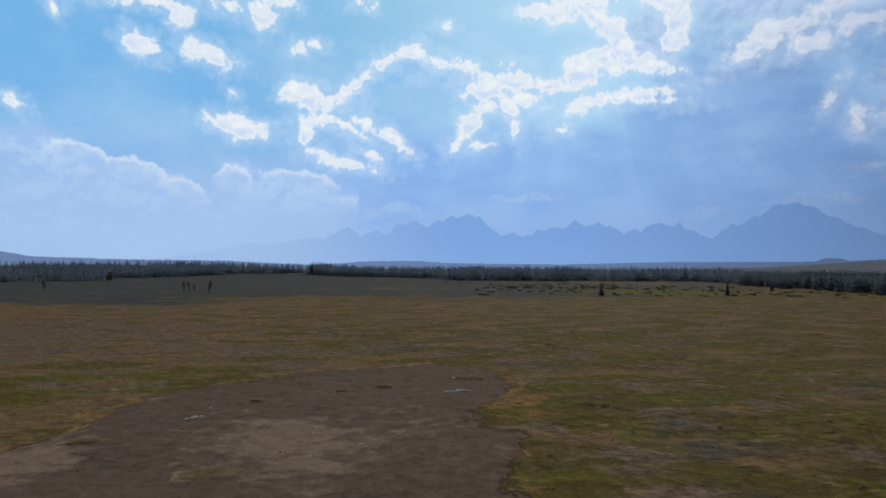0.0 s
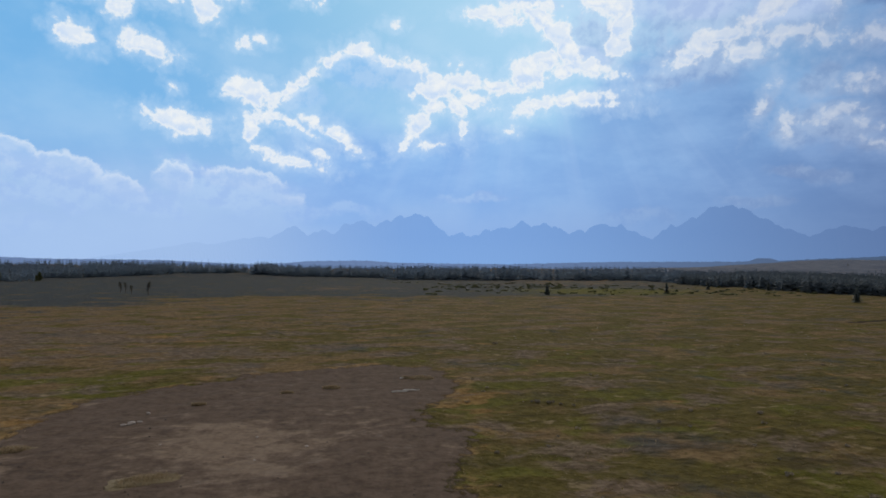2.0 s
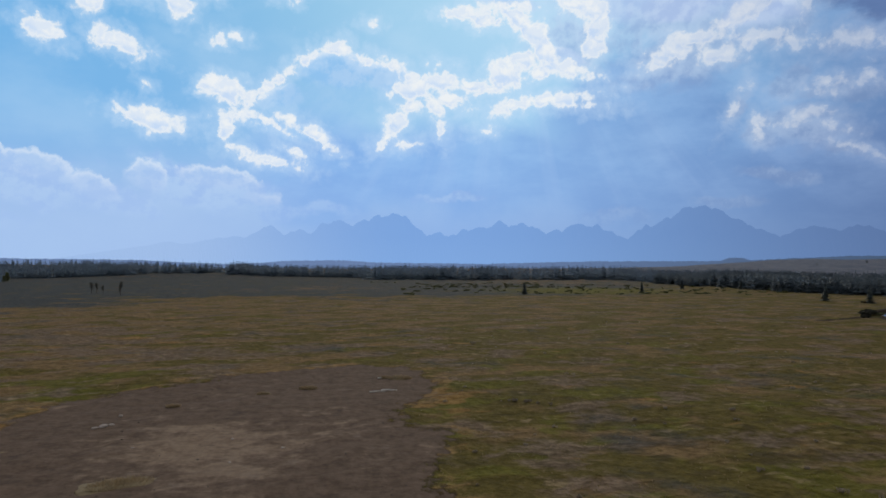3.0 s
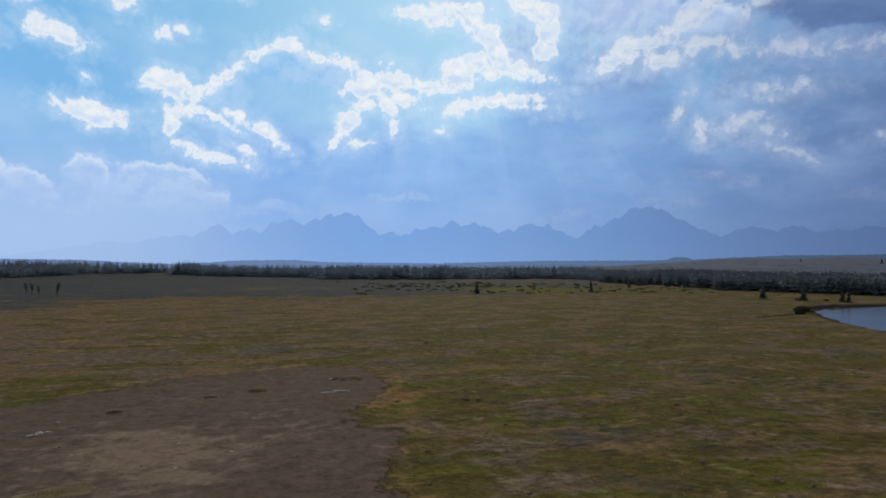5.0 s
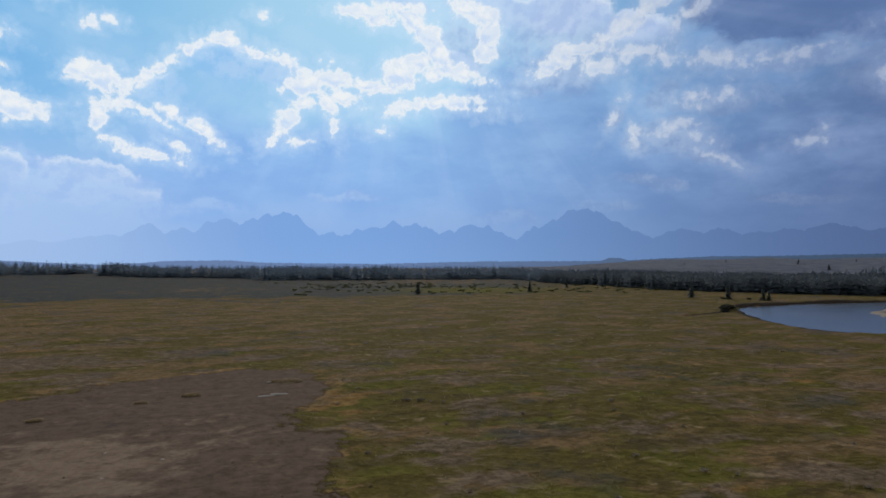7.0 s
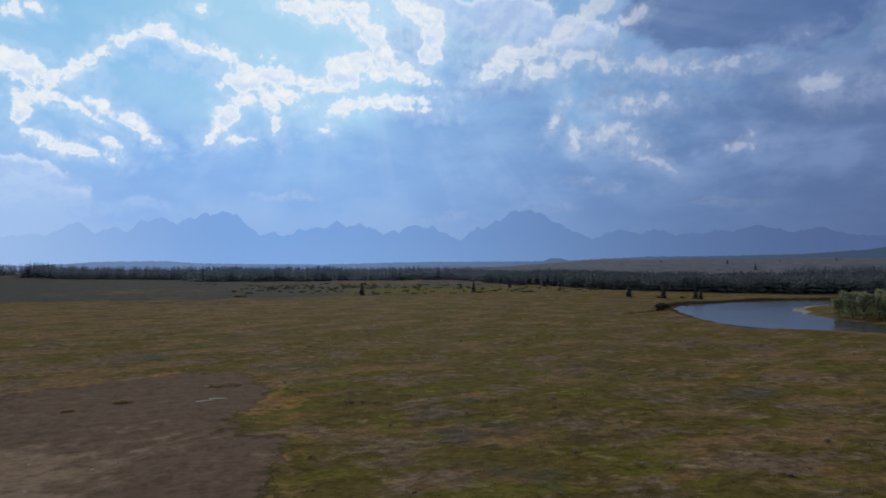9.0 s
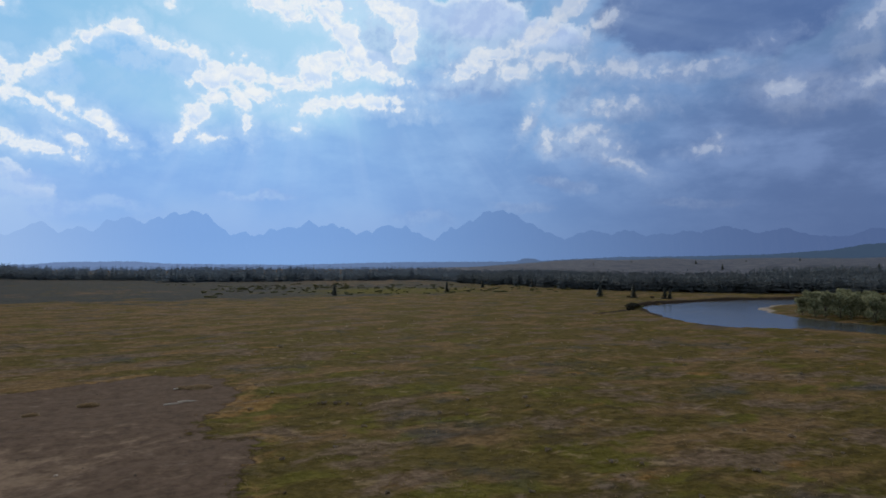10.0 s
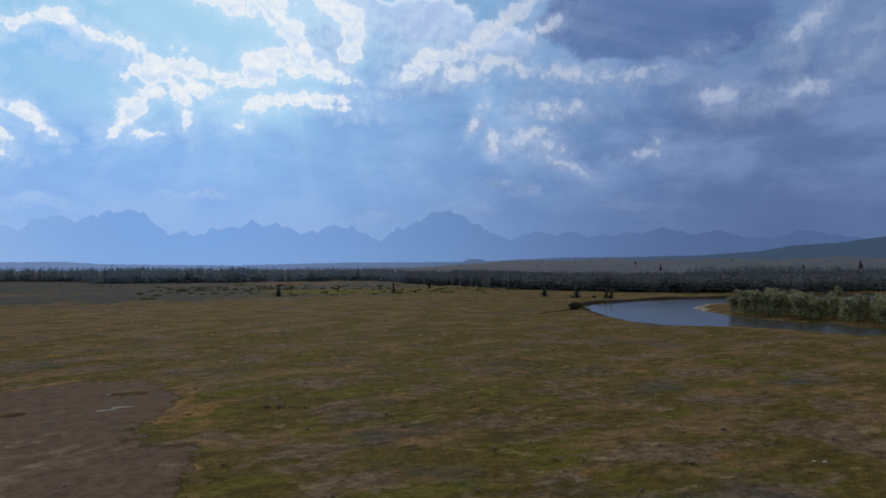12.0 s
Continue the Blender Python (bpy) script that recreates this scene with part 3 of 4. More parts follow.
def land(x, y):
    """Height of the ground."""
    x, y = np.asarray(x, float), np.asarray(y, float)
    r = np.hypot(x, y)
    az = np.degrees(np.arctan2(x, y))
    z = 0.12 * waves(x, y, 9, 5, 3) + 0.25 * waves(x, y, 70, 6, 2)
    # the meadow ends at a low scarp, with the flood plain below it
    edge = 500 + 12 * waves(x, 0 * x, 260, 8, 3) + np.abs(az) * 0.3
    z = z - 1.3 * smooth(np.where(az < 30, y, 0), edge - 3, edge + 4)
    # river bed, cut banks and the gravel island
    d = inside(x, y, RIVER) + 2.0 * waves(x, y, 30, 9, 3)
    i = inside(x, y, ISLAND) + 1.5 * waves(x, y, 25, 10, 3)
    z = np.where(d > -1.5, z + (-3.6 - z) * smooth(d, -1.5, 2.5), z)
    z = np.where(i > -6, np.maximum(z, -3.6 + 2.5 * smooth(i, -6, 10)), z)
    # a dry gully that runs out of the bend
    z = z - 1.1 * bell(inside(x, y, GULLY), 0, 1.6)
    # far slopes
    z = z + 5 * waves(x, y, 500, 12, 3) * smooth(r, 1150, 1500)
    z = z + 34 * smooth(r, 1350, 2300) * smooth(az, 22, 40) + 12 * smooth(r, 2200, 3200) * smooth(az, 22, 40)
    z = z + 22 * smooth(r, 1150, 2000) * smooth(-az, 6, 30)
    return z


def sheet(name, xs, ys, height, mat):
    gx, gy = np.meshgrid(xs, ys)
    v = np.stack([gx.ravel(), gy.ravel(), height(gx.ravel(), gy.ravel())], -1)
    nx, ny = len(xs), len(ys)
    k = (np.arange(ny - 1)[:, None] * nx + np.arange(nx - 1)[None, :]).ravel()
    faces = np.stack([k, k + 1, k + nx + 1, k + nx], -1)
    me = bpy.data.meshes.new(name)
    me.from_pydata(v.tolist(), [], faces.tolist())
    me.polygons.foreach_set("use_smooth", np.ones(len(faces), bool))
    me.materials.append(mat)
    return new(name, me), v


def outwards(a, b, step, far):
    """Even steps from a to b, then growing ones out to far on both sides."""
    mid = np.arange(a, b + step, step)
    grow = step * 1.16 ** np.arange(1, 60)
    out = np.cumsum(grow)
    up = mid[-1] + out[mid[-1] + out < far]
    down = mid[0] - out[mid[0] - out > -far]
    return np.concatenate([[-far], down[::-1], mid, up, [far]])


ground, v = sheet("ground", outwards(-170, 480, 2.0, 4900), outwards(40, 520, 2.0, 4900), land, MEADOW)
x, y = v[:, 0], v[:, 1]
r, az = np.hypot(x, y), np.degrees(np.arctan2(x, y))
shore = inside(x, y, ISLAND)
bed = inside(x, y, RIVER)
fields = {
    "bare": np.maximum(inside(x, y, BARE), -60),
    "pale": 1.3 * bell(x, -22, 16) * bell(y, 92, 16) + 1.1 * bell(x, -56, 9) * bell(y, 80, 14) - 0.25,
    "dry": 0.5 * bell(x, -100, 45) * bell(y, 160, 45) + 0.55 * bell(y, 380, 140) * smooth(-az, -45, 10) + 0.35 * smooth(-az, 0, 25) + 0.2 * smooth(az, 30, 50) + 0.3 * smooth(r, 1000, 1200),
    "lush": 0.12 + 0.35 * bell(x, 30, 40) * bell(y, 110, 45) + 0.9 * bell(x, 55, 9) * bell(y, 60, 14) + 0.8 * bell(x, -75, 35) * bell(y, 142, 20) - 0.05,
    "ochre": 0.75 * bell(x, 15, 7) * bell(y, 125, 22) + 0.5 * bell(x, -95, 30) * bell(y, 215, 40) + 0.35 * bell(y, 420, 60) * bell(x, 200, 120) - 0.1,
    "dense": 0.32 * smooth(x, 8, 45) * (1 - smooth(r, 85, 180)),
    # its rise beyond 1000 m greys the ground in place of haze
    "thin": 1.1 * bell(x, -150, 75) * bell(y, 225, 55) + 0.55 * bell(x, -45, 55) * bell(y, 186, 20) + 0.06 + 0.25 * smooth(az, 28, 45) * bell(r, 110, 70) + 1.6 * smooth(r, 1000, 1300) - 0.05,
    "clearing": 0.5 * bell(x, -60, 90) * bell(y, 700, 90) + 0.6 * bell(az, 16, 10) * smooth(r, 700, 900) - 0.1,
    "willow": bell(az, 21, 11) * bell(r, 640, 90),
    # also spreads the painted cloud shadow, drawn nearer at the left
    "flood": smooth(y + 45 * waves(x, y, 190, 15, 3) + 80 * smooth(-az, 14, 32), 430, 560) * smooth(-az, -32, -20) * np.where(az < 4, r < 1600, r < 1150),
    # where the ground takes the blue of painted haze
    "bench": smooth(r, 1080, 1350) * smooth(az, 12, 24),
    "gravel": smooth(shore, -7, -2) * (1 - smooth(shore, 1, 4)) + smooth(shore, -7, -2) * (1 - smooth(shore, 6, 14)) * smooth(y, 228, 245),
    "bank": smooth(bed, -5.5, -1.5) * (1 - smooth(bed, 1, 4)) * (shore < -15) + 1.4 * bell(inside(x, y, GULLY), 0, 2.6),
}
for name, values in fields.items():
    ground.data.attributes.new(name, "FLOAT", "POINT").data.foreach_set("value", values.astype(np.float32))
tagged(ground, "dry summer meadow with bare brown earth and straw-coloured grass", "ground", kind="structure")

river, _ = sheet("water", np.arange(200, 721, 20.0), np.arange(-280, 361, 20.0), lambda a, b: 0 * a + WATER_LEVEL, WATER)
tagged(river, "calm blue-grey river bending round a wooded island", "river", kind="structure")


# mountains: bearing and height over the eye of each summit, then how steeply its two sides fall, in degrees a degree
PEAKS = [(-17, 1.9, 0.10, 0.1), (-12.2, 2.5, 0.12, 0.1), (-8.7, 3.41, 0.30, 0.5), (-6.3, 3.22, 0.3, 0.2), (-4.2, 3.76, 0.9, 0.3), (-2.6, 3.97, 0.25, 0.35), (-0.5, 4.1, 0.5, 0.3), (0.8, 4.55, 0.4, 0.5),
         (2.3, 4.87, 0.35, 0.45), (3.4, 4.5, 0.4, 1.1), (6.0, 2.93, 0.4, 0.15), (7.9, 2.8, 0.3, 0.4), (8.8, 3.35, 0.9, 0.3), (10.5, 3.65, 0.25, 0.4), (12.1, 4.09, 0.4, 0.4), (14.0, 3.92, 0.3, 0.3),
         (15.2, 3.63, 0.4, 0.6), (17.3, 3.1, 0.3, 0.3), (19.3, 3.72, 0.4, 0.2), (21.0, 3.5, 0.4, 0.85)]
PEAKS += [(25.2, 3.36, 0.46, 0.5), (27.0, 4.1, 0.6, 0.5), (28.3, 4.72, 0.5, 0.5), (28.9, 4.93, 0.4, 0.4), (29.5, 5.0, 0.3, 0.3), (30.1, 4.97, 0.3, 0.3), (30.7, 4.85, 0.4, 0.4), (31.4, 4.5, 0.5, 0.9), (33.8, 2.85, 0.4, 0.3), (38.1, 3.05, 0.2, 0.2), (41, 2.9, 0.2, 0.2),
          (44, 2.75, 0.2, 0.2), (46.5, 2.95, 0.2, 0.2), (49.4, 3.3, 0.16, 0.24), (53, 2.8, 0.2, 0.1), (60, 2.6, 0.1, 0.1), (70, 2.4, 0.1, 0.05)]


def mountain_range():
    az = np.arange(-62, 96, 0.06)
    depth = np.linspace(0, 1, 26)
    crest = np.full(az.shape, 0.3)
    for a, h, west, east in PEAKS:
        u = az - a
        slope = np.where(u < 0, west, east) * 1.7
        crest = np.maximum(crest, h - slope * (np.sqrt(u * u + 0.03) - 0.17))
    rng = np.random.default_rng(4)
    rag = sum(np.interp(az, np.arange(-63, 97, s), rng.uniform(-1, 1, len(np.arange(-63, 97, s)))) * k for s, k in ((1.7, 0.10), (0.8, 0.13), (0.35, 0.10), (0.15, 0.04)))
    crest = np.maximum(crest + rag * smooth(crest, 1.0, 3.0), 0.15)
    A, D = np.meshgrid(az, depth)
    up = np.interp(D, [0, 0.15, 0.8, 1], [0.0, 0.12, 1.0, 0.75])
    side = np.sin(np.clip(D / 0.75, 0, 1) * math.pi)
    spur = 1 + 0.16 * np.sin(A * 4.1 + 3 * np.sin(A * 0.7)) * side + 0.10 * np.sin(A * 11 + 5 * D) * side
    R = 4100 + 650 * D
    Z = EYE * smooth(D, 0, 0.1) + 4620 * np.tan(np.radians(crest))[None, :] * np.clip(up * spur, 0, 1) - 4
    vv = np.stack([R * np.sin(np.radians(A)), R * np.cos(np.radians(A)), Z], -1).reshape(-1, 3)
    n = len(az)
    k = (np.arange(len(depth) - 1)[:, None] * n + np.arange(n - 1)[None, :]).ravel()
    me = bpy.data.meshes.new("mountain_range")
    me.from_pydata(vv.tolist(), [], np.stack([k, k + 1, k + n + 1, k + n], -1).tolist())
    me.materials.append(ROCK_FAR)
    return tagged(new("mountain_range", me), "jagged blue mountain range far off in smoke haze", "mountains", kind="structure")


mountain_range()


def far_hill(name, label, rows, distance, width):
    """A long wooded hill: bearing and height over the eye of its back, in degrees."""
    az = np.arange(rows[0][0], rows[-1][0], 0.08)
    top = np.interp(az, [q[0] for q in rows], [q[1] for q in rows])
    rng = np.random.default_rng(int(distance))
    top = top + np.interp(az, np.arange(-100, 100, 0.25), rng.uniform(-0.02, 0.035, 800))
    depth = np.linspace(0, 1, 9)
    A, D = np.meshgrid(az, depth)
    R = distance + width * D
    crest = EYE + (distance + width * 0.7) * np.tan(np.radians(top))
    Z = np.maximum(crest[None, :], 0) * np.interp(D, [0, 0.2, 0.7, 1], [0, 0.45, 1, 0.6]) - 3
    vv = np.stack([R * np.sin(np.radians(A)), R * np.cos(np.radians(A)), Z], -1).reshape(-1, 3)
    n = len(az)
    k = (np.arange(len(depth) - 1)[:, None] * n + np.arange(n - 1)[None, :]).ravel()
    me = bpy.data.meshes.new(name)
    me.from_pydata(vv.tolist(), [], np.stack([k, k + 1, k + n + 1, k + n], -1).tolist())
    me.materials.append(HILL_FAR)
    return tagged(new(name, me), label, "hill", kind="structure")


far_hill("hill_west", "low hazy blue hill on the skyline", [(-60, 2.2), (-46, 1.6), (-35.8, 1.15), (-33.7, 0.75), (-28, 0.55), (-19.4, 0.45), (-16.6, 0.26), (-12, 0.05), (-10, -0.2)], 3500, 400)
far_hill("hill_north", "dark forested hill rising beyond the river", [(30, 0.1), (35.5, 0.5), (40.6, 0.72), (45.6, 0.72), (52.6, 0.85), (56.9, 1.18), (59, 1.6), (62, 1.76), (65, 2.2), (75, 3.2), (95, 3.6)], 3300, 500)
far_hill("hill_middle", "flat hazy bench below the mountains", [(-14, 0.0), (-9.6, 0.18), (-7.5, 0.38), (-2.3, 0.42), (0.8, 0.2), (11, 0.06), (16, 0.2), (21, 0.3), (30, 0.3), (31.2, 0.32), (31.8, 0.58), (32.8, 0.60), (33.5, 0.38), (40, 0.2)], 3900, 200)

# ---- trees ----
def tri_mesh(name, v, f, mat):
    me = bpy.data.meshes.new(name)
    me.from_pydata(np.asarray(v).tolist(), [], np.asarray(f).tolist())
    me.materials.append(mat)
    return me


def part(name, me, parent, label=""):
    ob = new(name, me)
    ob.parent = parent
    if label:
        ob["label"] = label
    return ob


def tube(points, radii, sides=6):
    """A tapered limb along points."""
    v, f = [], []
    for i, (pt, rad) in enumerate(zip(points, radii)):
        a = np.asarray(points[max(i - 1, 0)], float)
        b = np.asarray(points[min(i + 1, len(points) - 1)], float)
        d = (b - a) / np.linalg.norm(b - a)
        s = np.cross(d, (0.3, 0.9, 0.2))
        s /= np.linalg.norm(s)
        t = np.cross(d, s)
        for k in range(sides):
            w = 2 * math.pi * k / sides
            v.append(np.asarray(pt) + rad * (s * math.cos(w) + t * math.sin(w)))
        if i:
            o = (i - 1) * sides
            for k in range(sides):
                j = (k + 1) % sides
                f += [(o + k, o + j, o + sides + j), (o + k, o + sides + j, o + sides + k)]
    return np.array(v), np.array(f)


def joined(pieces):
    v, f, n = [], [], 0
    for a, b in pieces:
        v.append(a)
        f.append(np.asarray(b) + n)
        n += len(a)
    return np.concatenate(v), np.concatenate(f)


def spruce_crown(rng, h, spread, tiers=11, arms=9, bare=0.08):
    """Drooping boughs in whorls, each a folded spray with a ragged tip."""
    v, f = [], []
    for k in range(tiers):
        u = k / (tiers - 1)
        z = h * (bare + (0.97 - bare) * u)
        reach = spread * (1 - u) ** 0.8 + 0.03 * h * (1 - 0.6 * u)
        n = max(4, round(arms * (1 - 0.5 * u)))
        for j in range(n):
            if rng.random() < 0.08:
                continue
            a = 2 * math.pi * (j + 0.5 * (k % 2) + rng.uniform(-0.25, 0.25)) / n
            q = reach * rng.uniform(0.6, 1.15)
            d = np.array([math.cos(a), math.sin(a), 0.0])
            s = np.array([-math.sin(a), math.cos(a), 0.0])
            w = 1.15 * math.pi * q / n * rng.uniform(0.8, 1.2)
            z = h * (bare + (0.97 - bare) * u) + h * rng.uniform(-0.5, 0.5) * (1 - u) / tiers
            root = np.array([0, 0, z + 0.07 * h * rng.uniform(0.6, 1.2)])
            mid = d * q * 0.62 + np.array([0, 0, z])
            tip = d * q + np.array([0, 0, z - 0.045 * h * rng.uniform(0.4, 1.3)])
            o = len(v)
            v += [root, mid + s * w - np.array([0, 0, 0.03 * h]), mid, mid - s * w - np.array([0, 0, 0.03 * h]), tip]
            f += [(o, o + 1, o + 2), (o, o + 2, o + 3), (o + 1, o + 4, o + 2), (o + 2, o + 4, o + 3)]
    o = len(v)
    v += [np.array([0.03 * h, 0, 0.93 * h]), np.array([-0.015 * h, 0.026 * h, 0.93 * h]), np.array([-0.015 * h, -0.026 * h, 0.93 * h]), np.array([0, 0, 1.02 * h])]
    f += [(o, o + 1, o + 3), (o + 1, o + 2, o + 3), (o + 2, o, o + 3)]
    return np.array(v), np.array(f)


def leaf_crown(rng, lobes, count, size):
    """Many small leaf clumps over the outside and some of the inside of several lobes."""
    v, f = [], []
    for _ in range(count):
        cx, cy, cz, rx, ry, rz = lobes[rng.integers(len(lobes))]
        d = rng.normal(size=3)
        d /= np.linalg.norm(d)
        c = np.array([cx, cy, cz]) + d * np.array([rx, ry, rz]) * rng.uniform(0.55, 1.05)
        a = rng.normal(size=3)
        a /= np.linalg.norm(a)
        b = np.cross(a, d + 0.3 * rng.normal(size=3))
        b /= np.linalg.norm(b) + 1e-6
        s = size * rng.uniform(0.5, 1.3)
        o = len(v)
        v += [c + a * s, c + b * s * 0.7 + d * s * 0.3, c - a * s, c - b * s * 0.7 + d * 0.1 * s]
        f += [(o, o + 1, o + 2), (o, o + 2, o + 3)]
    return np.array(v), np.array(f)


def spruce_tree(seed, h, spread, label, tiers=13, arms=10, bare=0.06):
    rng = np.random.default_rng(seed)
    ob = new("spruce_tree")
    lean = rng.uniform(-0.01, 0.01, 2) * h
    tv, tf = tube([(0, 0, -0.5), (lean[0] * 0.5, lean[1] * 0.5, h * 0.5), (0, 0, h * 0.97)], [0.022 * h, 0.014 * h, 0.003 * h])
    part("trunk", tri_mesh("trunk", tv, tf, BARK), ob, "grey-brown trunk")
    cv, cf = spruce_crown(rng, h, spread, tiers, arms, bare)
    part("crown", tri_mesh("crown", cv, cf, SPRUCE_NEAR), ob)
    return tagged(ob, label, "tree", "single conifers")


def leafy_tree(seed, h, spread, label, mat, count=1400, group="island trees"):
    rng = np.random.default_rng(seed)
    ob = new("cottonwood_tree")
    pieces, lobes = [], []
    for k in range(rng.integers(5, 8)):
        a = rng.uniform(0, 2 * math.pi)
        q = spread * rng.uniform(0.1, 0.6)
        z = h * rng.uniform(0.38, 0.82)
        lobes.append((q * math.cos(a), q * math.sin(a), z, spread * rng.uniform(0.3, 0.5), spread * rng.uniform(0.3, 0.5), h * rng.uniform(0.14, 0.22)))
        pieces.append(tube([(0, 0, h * 0.15), (q * 0.5 * math.cos(a), q * 0.5 * math.sin(a), z * 0.6), (q * math.cos(a), q * math.sin(a), z)], [0.012 * h, 0.009 * h, 0.004 * h], 5))
    lobes.append((0, 0, h * 0.82, spread * 0.4, spread * 0.4, h * 0.18))
    lobes += [(0, 0, h * 0.3, spread * 0.75, spread * 0.75, h * 0.22)]
    pieces.append(tube([(0, 0, -0.6), (0.02 * h, 0, h * 0.3), (0, 0, h * 0.8)], [0.022 * h, 0.017 * h, 0.006 * h], 7))
    tv, tf = joined(pieces)
    part("trunk", tri_mesh("trunk", tv, tf, BARK), ob, "forked grey trunk")
    cv, cf = leaf_crown(rng, lobes, count, 0.045 * h)
    part("crown", tri_mesh("crown", cv, cf, mat), ob)
    return tagged(ob, label, "tree", group)


def sparse_tree(seed, h):
    """A half-dead tree: a forked trunk whose limbs fan upwards, with few leaves left."""
    rng = np.random.default_rng(seed)
    ob = new("sparse_tree")
    pieces, lobes = [tube([(0, 0, -0.5), (0.1, 0, h * 0.25), (0, 0.1, h * 0.5)], [0.03 * h, 0.024 * h, 0.012 * h], 7)], []
    for k in range(9):
        a, q, z = rng.uniform(0, 6.28), h * rng.uniform(0.05, 0.2), h * rng.uniform(0.65, 1.0)
        c, n = math.cos(a), math.sin(a)
        pieces.append(tube([(0, 0, h * rng.uniform(0.2, 0.45)), (0.45 * q * c, 0.45 * q * n, z * 0.7), (q * c, q * n, z)], [0.014 * h, 0.010 * h, 0.003 * h], 5))
        lobes.append((0.8 * q * c, 0.8 * q * n, 0.72 * z, 0.08 * h, 0.08 * h, 0.26 * h))
    part("trunk", tri_mesh("trunk", *joined(pieces), BARK), ob, "forked grey trunk")
    part("crown", tri_mesh("crown", *leaf_crown(rng, lobes, 210, 0.028 * h), THICKET), ob, "thin scattered leaves")
    return tagged(ob, "half-dead tree with few leaves on the flood plain", "tree", "trees on the flood plain")


def stand(ob, x, y, turn=0.0, size=1.0):
    ob.matrix_basis = pose(x, y, float(land(x, y)) - 0.05, 0, 0, turn)
    ob.scale = (size, size, size)
    return ob


def more(ob, x, y, turn=0.0, size=1.0):
    c = copy_thing(ob, pose(x, y, float(land(x, y)) - 0.05, 0, 0, turn))
    c.scale = (size, size, size)
    return c


# far woods: spruce by the thousand
def far_woods(name, label, strips, seed, tall, mat):
    rng = np.random.default_rng(seed)
    kinds = [spruce_crown(np.random.default_rng(seed + k), 1.0, s, 6, 6, 0.0) for k, s in enumerate((0.19, 0.24, 0.28, 0.17, 0.32))]
    spots = []
    for (x0, y0), (x1, y1), deep, count, h in strips:
        n = np.array([-(y1 - y0), x1 - x0], float)
        n /= np.linalg.norm(n)
        if n @ np.array([x0 + x1, y0 + y1]) < 0:
            n = -n
        u, w = rng.random(count), rng.random(count) ** 1.3
        size = h * tall * rng.uniform(0.78, 1.0, count) * np.where(rng.random(count) < 0.05, 1.16, 1.0)
        spots.append(np.stack([x0 + (x1 - x0) * u + n[0] * deep * w, y0 + (y1 - y0) * u + n[1] * deep * w, size], -1))
    spots = np.concatenate(spots)
    base = land(spots[:, 0], spots[:, 1]) - 0.3
    pieces = []
    for (px, py, s), pz in zip(spots, base):
        v0, f0 = kinds[rng.integers(5)]
        a = rng.uniform(0, 6.28)
        turn = np.array([[math.cos(a), -math.sin(a), 0], [math.sin(a), math.cos(a), 0], [0, 0, 1]])
        pieces.append((v0 @ turn.T * s + np.array([px, py, pz]), f0))
    vv, ff = joined(pieces)
    return tagged(new(name, tri_mesh(name, vv, ff, mat)), label, "forest", kind="stuff")


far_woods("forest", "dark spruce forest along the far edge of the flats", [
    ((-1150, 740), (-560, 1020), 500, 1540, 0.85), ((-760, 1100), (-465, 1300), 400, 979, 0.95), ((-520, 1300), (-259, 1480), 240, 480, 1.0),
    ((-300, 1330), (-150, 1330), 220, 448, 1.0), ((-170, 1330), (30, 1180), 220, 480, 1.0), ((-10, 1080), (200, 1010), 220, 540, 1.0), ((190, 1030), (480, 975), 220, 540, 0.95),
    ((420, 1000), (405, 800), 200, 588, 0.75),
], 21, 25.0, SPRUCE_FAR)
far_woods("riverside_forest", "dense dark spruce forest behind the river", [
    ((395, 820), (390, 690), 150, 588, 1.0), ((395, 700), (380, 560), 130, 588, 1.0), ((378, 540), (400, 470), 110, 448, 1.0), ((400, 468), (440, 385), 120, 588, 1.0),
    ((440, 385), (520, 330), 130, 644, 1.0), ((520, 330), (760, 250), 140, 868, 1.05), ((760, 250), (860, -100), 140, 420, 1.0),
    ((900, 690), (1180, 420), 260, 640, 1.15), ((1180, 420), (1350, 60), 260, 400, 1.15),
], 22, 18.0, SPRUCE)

# ---- single trees ----
spruces = [spruce_tree(31, 11.5, 3.6, "lone dark spruce standing in the open meadow", bare=0.02), spruce_tree(32, 11.0, 4.2, "lone dark spruce standing in the open meadow", bare=0.02),
           sparse_tree(33, 12.0)]
stand(spruces[0], 139, 541)
stand(spruces[1], 250, 541)
stand(spruces[2], -257, 610)
for px, py, kind, size, turn in [(-253, 612, 2, 0.95, 40), (-237, 586, 2, 0.75, 90), (-213, 562, 2, 1.15, 200), (314, 391, 0, 0.98, 70), (324.5, 365, 1, 0.95, 30), (338, 347, 1, 0.80, 150), (341, 345, 0, 0.7, 20), (316, 395, 1, 0.8, 100), (141, 545, 1, 0.8, 10),
                                 (-626, 1070, 2, 1.6, 10), (-396, 610, 2, 1.1, 20), (342, 640, 1, 0.9, 44), (369, 575, 0, 0.9, 10)]:
    more(spruces[kind], px, py, turn, size)

# dark trees scattered on the bench across the river
for bear, far, size in [(46.8, 1900, 1.2), (48.9, 1750, 1.5), (50.7, 2000, 0.9), (59.8, 1700, 1.7), (63.6, 1650, 2.2), (38.2, 1900, 0.9), (41.5, 2050, 1.0), (54.6, 2000, 0.8)]:
    more(spruces[1], far * math.sin(radians(bear)), far * math.cos(radians(bear)), far % 360, size)

